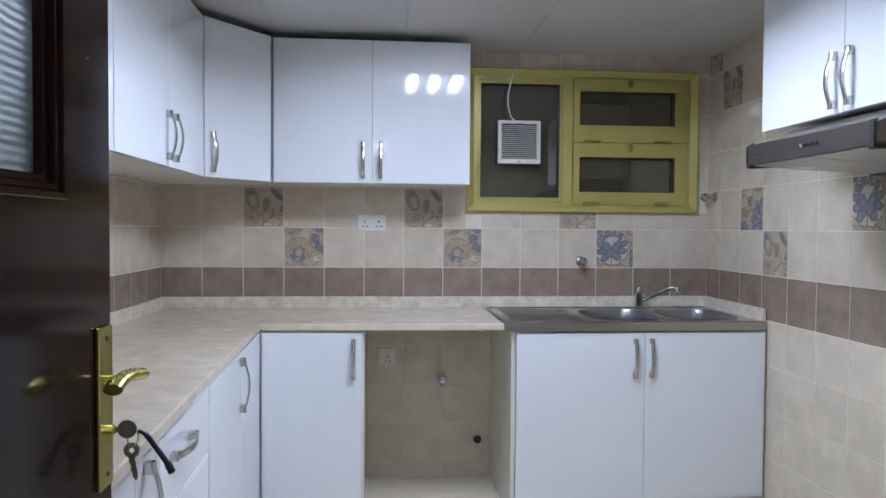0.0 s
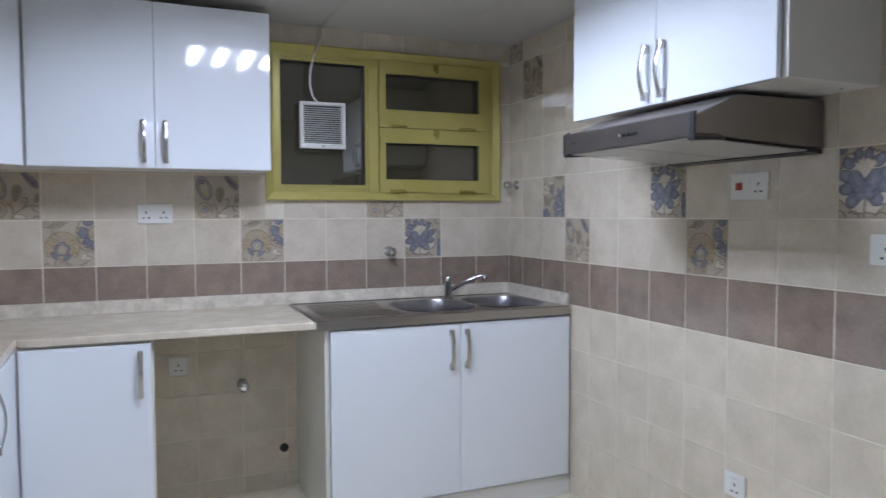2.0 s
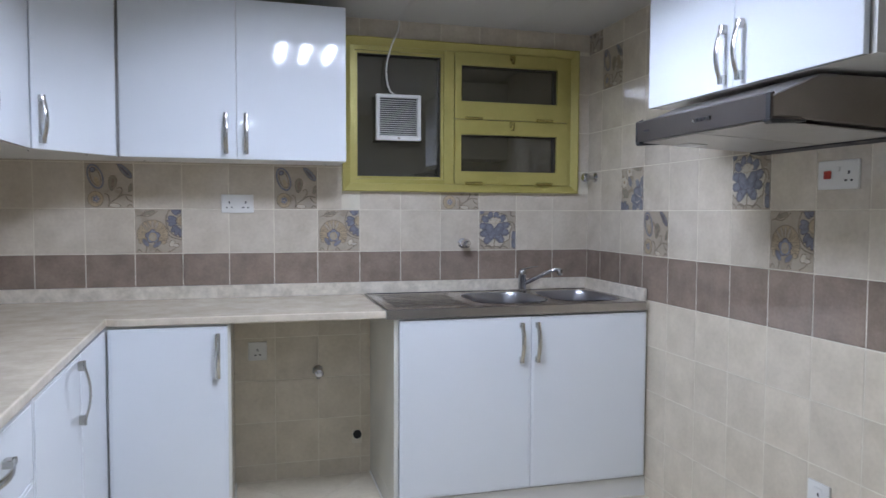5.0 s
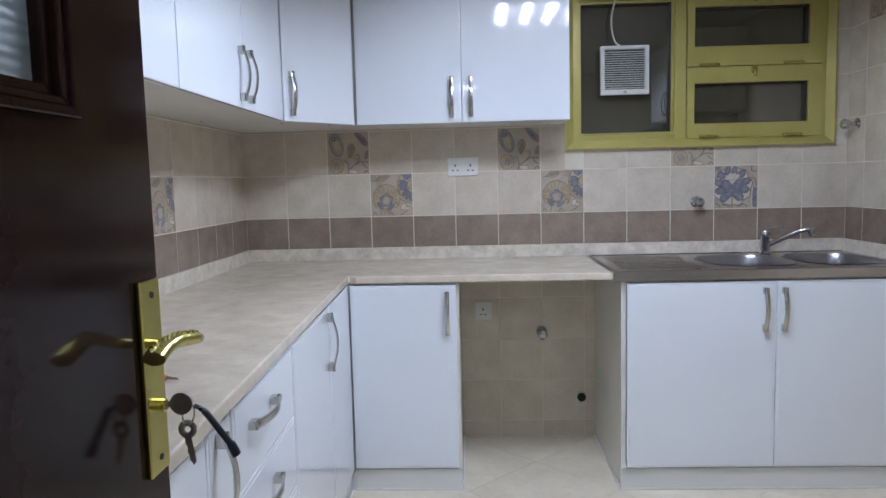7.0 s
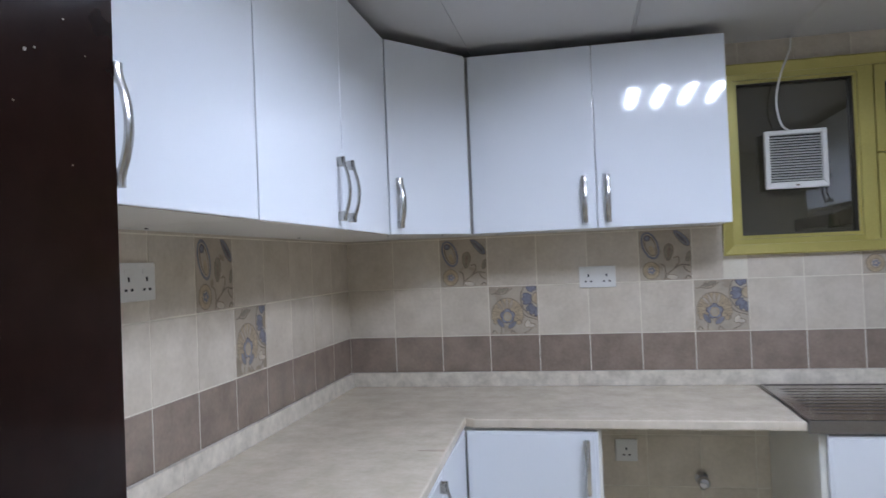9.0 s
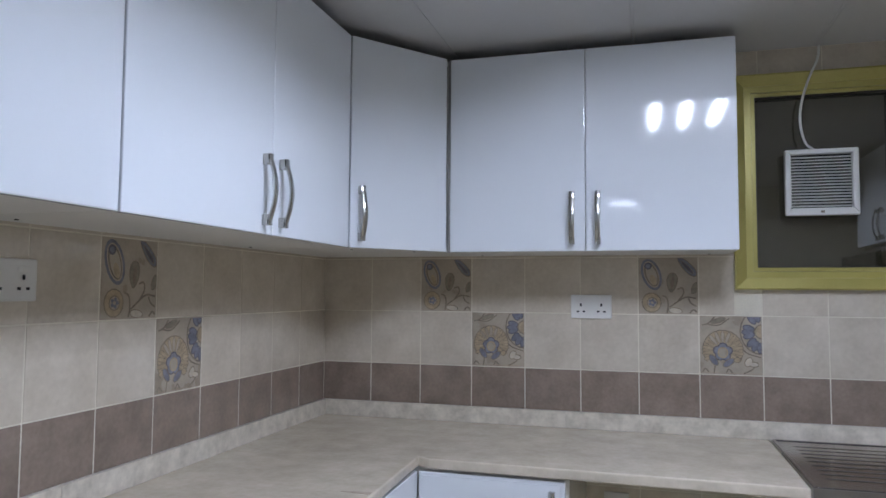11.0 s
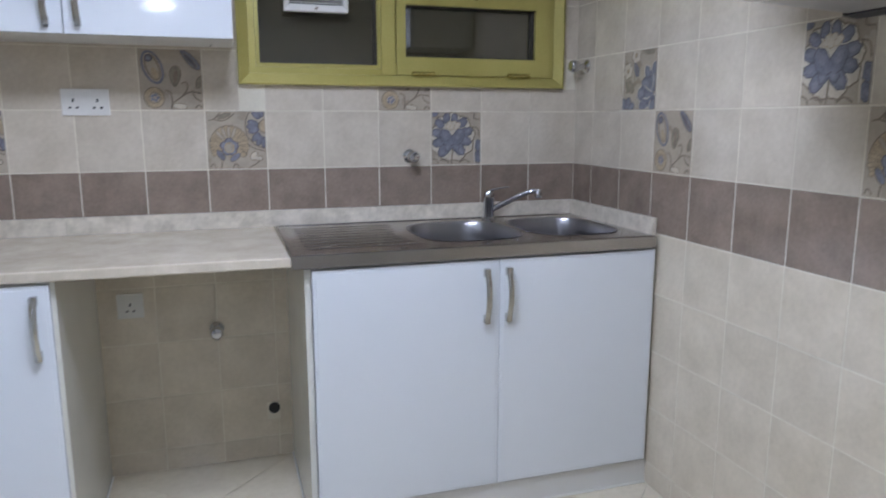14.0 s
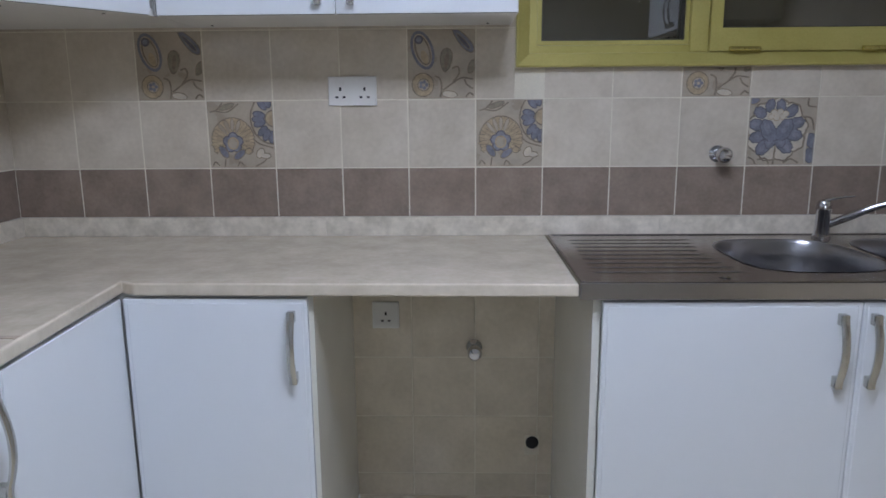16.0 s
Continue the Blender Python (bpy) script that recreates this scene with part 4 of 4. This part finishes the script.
def fan_flower():
    s = []
    s.append((5, disc(0.37, 0.42, 0.335, 0.345, 22), 1))
    s.append((3, disc(0.37, 0.42, 0.320, 0.330, 22), 1))
    for k in range(13):
        a = D(-28 + 236 * k / 12)
        outlined(s, 0 if 4 < k < 9 else 3, 0.37 + 0.12 * math.cos(a), 0.40 + 0.12 * math.sin(a), a, 0.215, 0.062, 0.010, 5, 2)
    s.append((0, [(0.0, 0.02), (0.74, 0.02), (0.60, 0.24), (0.14, 0.24)], 4))
    for k in range(5):
        a = D(90 + 72 * k)
        blob(s, 7, 0.37 + 0.085 * math.cos(a), 0.38 + 0.085 * math.sin(a), 0.062, 0.062, 0, 2, 0.018, 5)
    blob(s, 0, 0.37, 0.37, 0.066, 0.075, 0, 3, 0.022, 7)
    blob(s, 1, 0.22, 0.24, 0.10, 0.045, -55, 5, 0.014, 6)
    blob(s, 1, 0.46, 0.20, 0.10, 0.045, 38, 5, 0.014, 6)
    blob(s, 3, 0.60, 0.25, 0.045, 0.04, 0, 5, 0.012, 6)
    s.append((5, disc(1.0, 0.74, 0.36, 0.40, 20), 1))
    s.append((0, disc(1.0, 0.74, 0.335, 0.375, 20), 2))
    for a, d in ((108, 0.26), (128, 0.26), (165, 0.22), (182, 0.23), (199, 0.22), (228, 0.25), (246, 0.27), (264, 0.28)):
        blob(s, 1, 1.0 + d * math.cos(D(a)), 0.74 + d * math.sin(D(a)), 0.085, 0.042, a, 2, 0.016, 3)
    s += [(5, disc(1.0, 0.74, 0.13), 5), (3, disc(1.0, 0.74, 0.11), 6)]
    blob(s, 4, 0.78, 0.22, 0.075, 0.05, 60, 5, 0.014, 3)
    blob(s, 4, 0.86, 0.18, 0.07, 0.035, -5, 5, 0.014, 3)
    for pts in ([(0.04, 0.84), (0.14, 0.87), (0.24, 0.98)], [(0.10, 0.86), (0.30, 0.84), (0.48, 0.96)], [(0.68, 0.44), (0.78, 0.36), (0.98, 0.30)], [(0.92, 0.22), (0.84, 0.10), (0.70, 0.02)], [(0.42, 0.02), (0.46, 0.09), (0.52, 0.03)], [(0.04, 0.03), (0.08, 0.09), (0.14, 0.03)], [(0.22, 0.0), (0.24, 0.14)]):
        s += [(5, q, 1) for q in stroke(pts, 0.022)]
    blob(s, 6, 0.30, 0.92, 0.12, 0.035, 18, 5, 0.012, 2)
    return s


def paisley():
    s = [(8, disc(0.22, 0.70, 0.29, 0.165, 20, D(108)), 1), (0, disc(0.22, 0.70, 0.245, 0.125, 20, D(108)), 2), (5, disc(0.22, 0.70, 0.225, 0.11, 20, D(108)), 3),
         (0, disc(0.225, 0.69, 0.195, 0.085, 18, D(108)), 4), (3, disc(0.25, 0.60, 0.10, 0.05, 16, D(108)), 5), (2, disc(0.165, 0.85, 0.065), 5), (1, disc(0.165, 0.85, 0.038), 6)]
    outlined(s, 6, 0.55, 0.38, D(84), 0.34, 0.20, 0.018, 5, 1)
    outlined(s, 5, 0.56, 0.42, D(84), 0.24, 0.08, 0.010, 6, 3)
    outlined(s, 8, 0.66, 1.02, D(-48), 0.46, 0.17, 0.016, 5, 2)
    outlined(s, 2, 0.72, 0.94, D(-48), 0.30, 0.06, 0.012, 6, 4)
    outlined(s, 6, 0.90, 0.36, D(60), 0.22, 0.14, 0.014, 5, 2)
    blob(s, 3, 0.22, 0.20, 0.155, 0.165, 0, 5, 0.016, 2)
    s += [(5, disc(0.23, 0.20, 0.095), 4), (0, disc(0.23, 0.20, 0.082), 5)]
    for k in range(5):
        s.append((1, disc(0.23 + 0.045 * math.cos(D(72 * k)), 0.20 + 0.045 * math.sin(D(72 * k)), 0.026), 6))
    for pts in ([(0.40, 0.33), (0.48, 0.28), (0.50, 0.14), (0.48, 0.02)], [(0.52, 0.12), (0.66, 0.22), (0.80, 0.30), (0.97, 0.28)], [(0.66, 0.22), (0.76, 0.36), (0.74, 0.46), (0.66, 0.44)], [(0.97, 0.14), (0.88, 0.20), (0.84, 0.28)], [(0.86, 0.02), (0.92, 0.08), (0.98, 0.04)]):
        s += [(5, q, 1) for q in stroke(pts, 0.026)]
    blob(s, 4, 0.62, 0.06, 0.11, 0.045, -8, 5, 0.012, 2)
    return s


def sprays():
    s = []
    for fx, fy, r in ((0.15, 0.67, 0.085), (0.38, 0.92, 0.085)):
        for k in range(6):
            a = D(15 + 60 * k)
            blob(s, 4, fx + r * math.cos(a), fy + r * math.sin(a), 0.055, 0.050, math.degrees(a), 5, 0.015, 1)
        s += [(4, disc(fx, fy, r * 0.9), 4), (5, disc(fx, fy, 0.042), 5), (3, disc(fx, fy, 0.029), 6)]
    for cx, cy, a, l, w in ((0.08, 0.52, -62, 0.20, 0.10), (0.18, 0.52, -58, 0.26, 0.15), (0.56, 0.98, -4, 0.36, 0.13), (0.10, 0.30, 28, 0.16, 0.08)):
        outlined(s, 6, cx, cy, D(a), l, w, 0.014, 5, 2)
    outlined(s, 1, 0.34, 0.80, D(-62), 0.26, 0.15, 0.014, 2, 3)
    s += [(5, q, 4) for q in stroke([(0.35, 0.78), (0.40, 0.68), (0.45, 0.60)], 0.016)]
    s += [(5, q, 1) for q in stroke([(0.30, 0.30), (0.36, 0.44), (0.34, 0.58)], 0.02)]
    for cx, cy, rx, ry, ang in ((0.96, 0.64, 0.15, 0.10, 80), (0.76, 0.60, 0.14, 0.085, 120), (0.62, 0.28, 0.16, 0.12, 205), (0.66, 0.10, 0.15, 0.10, 225), (0.92, 0.12, 0.13, 0.16, 260)):
        lobe(s, cx, cy, rx, ry, ang, 3, 1, 4, 0.016)
    for cx, cy, rx, ry, ang in ((0.76, 0.42, 0.165, 0.10, 165), (0.94, 0.44, 0.13, 0.15, 90), (0.80, 0.24, 0.13, 0.12, 215)):
        lobe(s, cx, cy, rx, ry, ang, 6, 1, 2, 0.016)
    for pts in ([(0.90, 0.30), (0.78, 0.34), (0.68, 0.40)], [(0.86, 0.22), (0.76, 0.18), (0.66, 0.20)], [(0.92, 0.36), (0.94, 0.48), (0.93, 0.58)], [(0.88, 0.16), (0.84, 0.10), (0.84, 0.03)]):
        s += [(4, q, 10) for q in stroke(pts, 0.016)]
    for cx, cy, ang in ((0.06, 0.10, 100), (0.18, 0.12, 60), (0.28, 0.05, 25)):
        lobe(s, cx, cy, 0.10, 0.07, ang, 2)
    return s


PATTERNS = {"lotus": lotus(), "fan": fan_flower(), "paisley": paisley(), "sprays": sprays()}
MESHES = {}


def tile_mesh(w, h, material, pattern="", u0=0.0, u1=1.0, v0=0.0, v1=1.0):
    key = (round(w, 3), round(h, 3), material.name, pattern, round(u0, 2), round(v0, 2))
    if key in MESHES:
        return MESHES[key]
    bm = bmesh.new()
    a, b, e, t = w / 2, h / 2, 0.0008, 0.0012
    rim = [bm.verts.new((x, -0.0002, z)) for x, z in ((-a, -b), (a, -b), (a, b), (-a, b))]
    mid = [bm.verts.new((x, -t + e * 0.7, z)) for x, z in ((-a, -b), (a, -b), (a, b), (-a, b))]
    top = [bm.verts.new((x, -t, z)) for x, z in ((-a + e, -b + e), (a - e, -b + e), (a - e, b - e), (-a + e, b - e))]
    for p, q in ((rim, mid), (mid, top)):
        for k in range(4):
            bm.faces.new((p[k], p[(k + 1) % 4], q[(k + 1) % 4], q[k]))
    bm.faces.new(top)
    if pattern:
        for n, (kind, pts, level) in enumerate(PATTERNS[pattern]):
            pts = clip_poly(pts, u0 + 0.012, u1 - 0.012, v0 + 0.012, v1 - 0.012)
            if len(pts) > 2:
                f = bm.faces.new([bm.verts.new(((u - u0) / (u1 - u0) * w - a, -t - 0.00015 * level - 0.000008 * n, (v - v0) / (v1 - v0) * h - b)) for u, v in pts])
                f.material_index = kind
    me = bpy.data.meshes.new("tile")
    for f in bm.faces:
        f.normal_update()
        if f.normal.y > 0:
            f.normal_flip()
    bm.to_mesh(me)
    bm.free()
    for m in (INK if pattern else [material]):
        me.materials.append(m)
    MESHES[key] = me
    return me


def lay(parent, place, cuts, rows, decor, skip, holes=()):
    """Tiles between the given cuts along the wall and up it. place(s, z) gives a tile's pose; decor maps (column, row) to a pattern."""
    for c, (s0, s1) in enumerate(zip(cuts, cuts[1:])):
        for r, (z0, z1) in enumerate(zip(rows, rows[1:])):
            if skip(s0, s1, z0, z1):
                continue
            a, b, lo, hi = s0, s1, z0, z1
            for x0, x1, y0, y1 in holes:
                if a < x1 and b > x0 and lo < y1 and hi > y0:
                    options = [(a, b, lo, min(hi, y0)), (a, b, max(lo, y1), hi), (a, min(b, x0), lo, hi), (max(a, x1), b, lo, hi)]
                    a, b, lo, hi = max(options, key=lambda q: max(0, q[1] - q[0]) * max(0, q[3] - q[2]))
                    if s0 < x0 < s1 and z0 < y0 < z1 and hi <= y0:
                        extra = new("tile", tile_mesh(x0 - s0 - JOINT, z1 - y0 - JOINT / 2, CREAM))
                        extra.parent = parent
                        extra.matrix_world = place((s0 + x0) / 2, (y0 + z1) / 2 - JOINT / 4)
            w, h = b - a - JOINT, hi - lo - JOINT
            if w < 0.008 or h < 0.008:
                continue
            kind = decor.get((c, r), "")
            base = BROWN if r == 5 else CREAM if r > 5 else SAND
            u0 = (a - s0) / P if c else 1 - (b - a) / P
            me = tile_mesh(w, h, DECOR if kind else base, kind, u0, u0 + (b - a) / P, (lo - z0) / P, (lo - z0) / P + (hi - lo) / P)
            ob = new("tile", me)
            ob.parent = parent
            ob.matrix_world = place((a + b) / 2, (lo + hi) / 2)
            if kind:
                ob["label"] = "flower-patterned cream tile with blue and ochre petals"


ROWS = [0.0] + [Z0 + P * k for k in range(11)] + [TOP]
# Row 5 is brown, 6 and 7 hold the pairs of flowered tiles.
ROWS = [z for z in ROWS if z < TOP - 0.02] + [TOP]
lay(wall_back, lambda s, z: pose(s, 0, z), [P * k for k in range(14)] + [W], ROWS,
    {(2, 7): "paisley", (6, 7): "paisley", (10, 7): "paisley", (3, 6): "fan", (7, 6): "fan", (11, 6): "lotus"},
    lambda a, b, lo, hi: (lo > 1.6 and b < 1.5) or (hi < 0.9 and (b < 0.95 or a > 1.75)), [WIN])
lay(wall_right, lambda s, z: pose(W, -s, z, 0, 0, -90), [0.0] + [0.150 + P * k for k in range(16)] + [-LOW], ROWS,
    {(2, 7): "sprays", (6, 7): "lotus", (10, 7): "lotus", (3, 6): "paisley", (7, 6): "fan", (11, 6): "sprays", (1, 10): "paisley", (0, 11): "paisley"},
    lambda a, b, lo, hi: (lo > 1.72 and a > 1.2 and b < 2.1) or (hi < 0.9 and b < 0.57))
lay(wall_left, lambda s, z: pose(0, -s, z, 0, 0, 90) @ pose(0, 0, 0), [0.0] + [0.215 + P * k for k in range(15)] + [-LOW], ROWS,
    {(5, 7): "paisley", (4, 6): "fan", (9, 7): "paisley", (8, 6): "fan"},
    lambda a, b, lo, hi: lo > 1.6 or hi < 0.9)

# ---- floor tiles, laid diagonally ----
S = 0.61
def floor_tiles():
    half = S / 2
    for i in range(-12, 9):
        for j in range(-6, 12):
            u, v = 2.926 + S * (i + 0.5), 1.670 - S * (j + 0.5)
            cx, cy = (u + v) / 2, (v - u) / 2
            e = half - 0.0013
            pts = clip_poly([(cx + e, cy), (cx, cy + e), (cx - e, cy), (cx, cy - e)], 0.002, W - 0.002, -5.298, -0.002)
            if len(pts) < 3:
                continue
            whole = len(pts) == 4 and abs(max(p[0] for p in pts) - min(p[0] for p in pts) - 2 * e) < 1e-4
            if whole and "floor" in MESHES:
                me = MESHES["floor"]
            else:
                bm = prism([(x - cx, y - cy) for x, y in pts], -0.006, 0.0)
                me = bpy.data.meshes.new("tile")
                bmesh.ops.recalc_face_normals(bm, faces=bm.faces)
                bm.to_mesh(me)
                bm.free()
                me.materials.append(FLOOR)
                if whole:
                    MESHES["floor"] = me
            ob = new("tile", me)
            ob.parent = floor_bed
            ob.location = (cx, cy, 0)


floor_tiles()
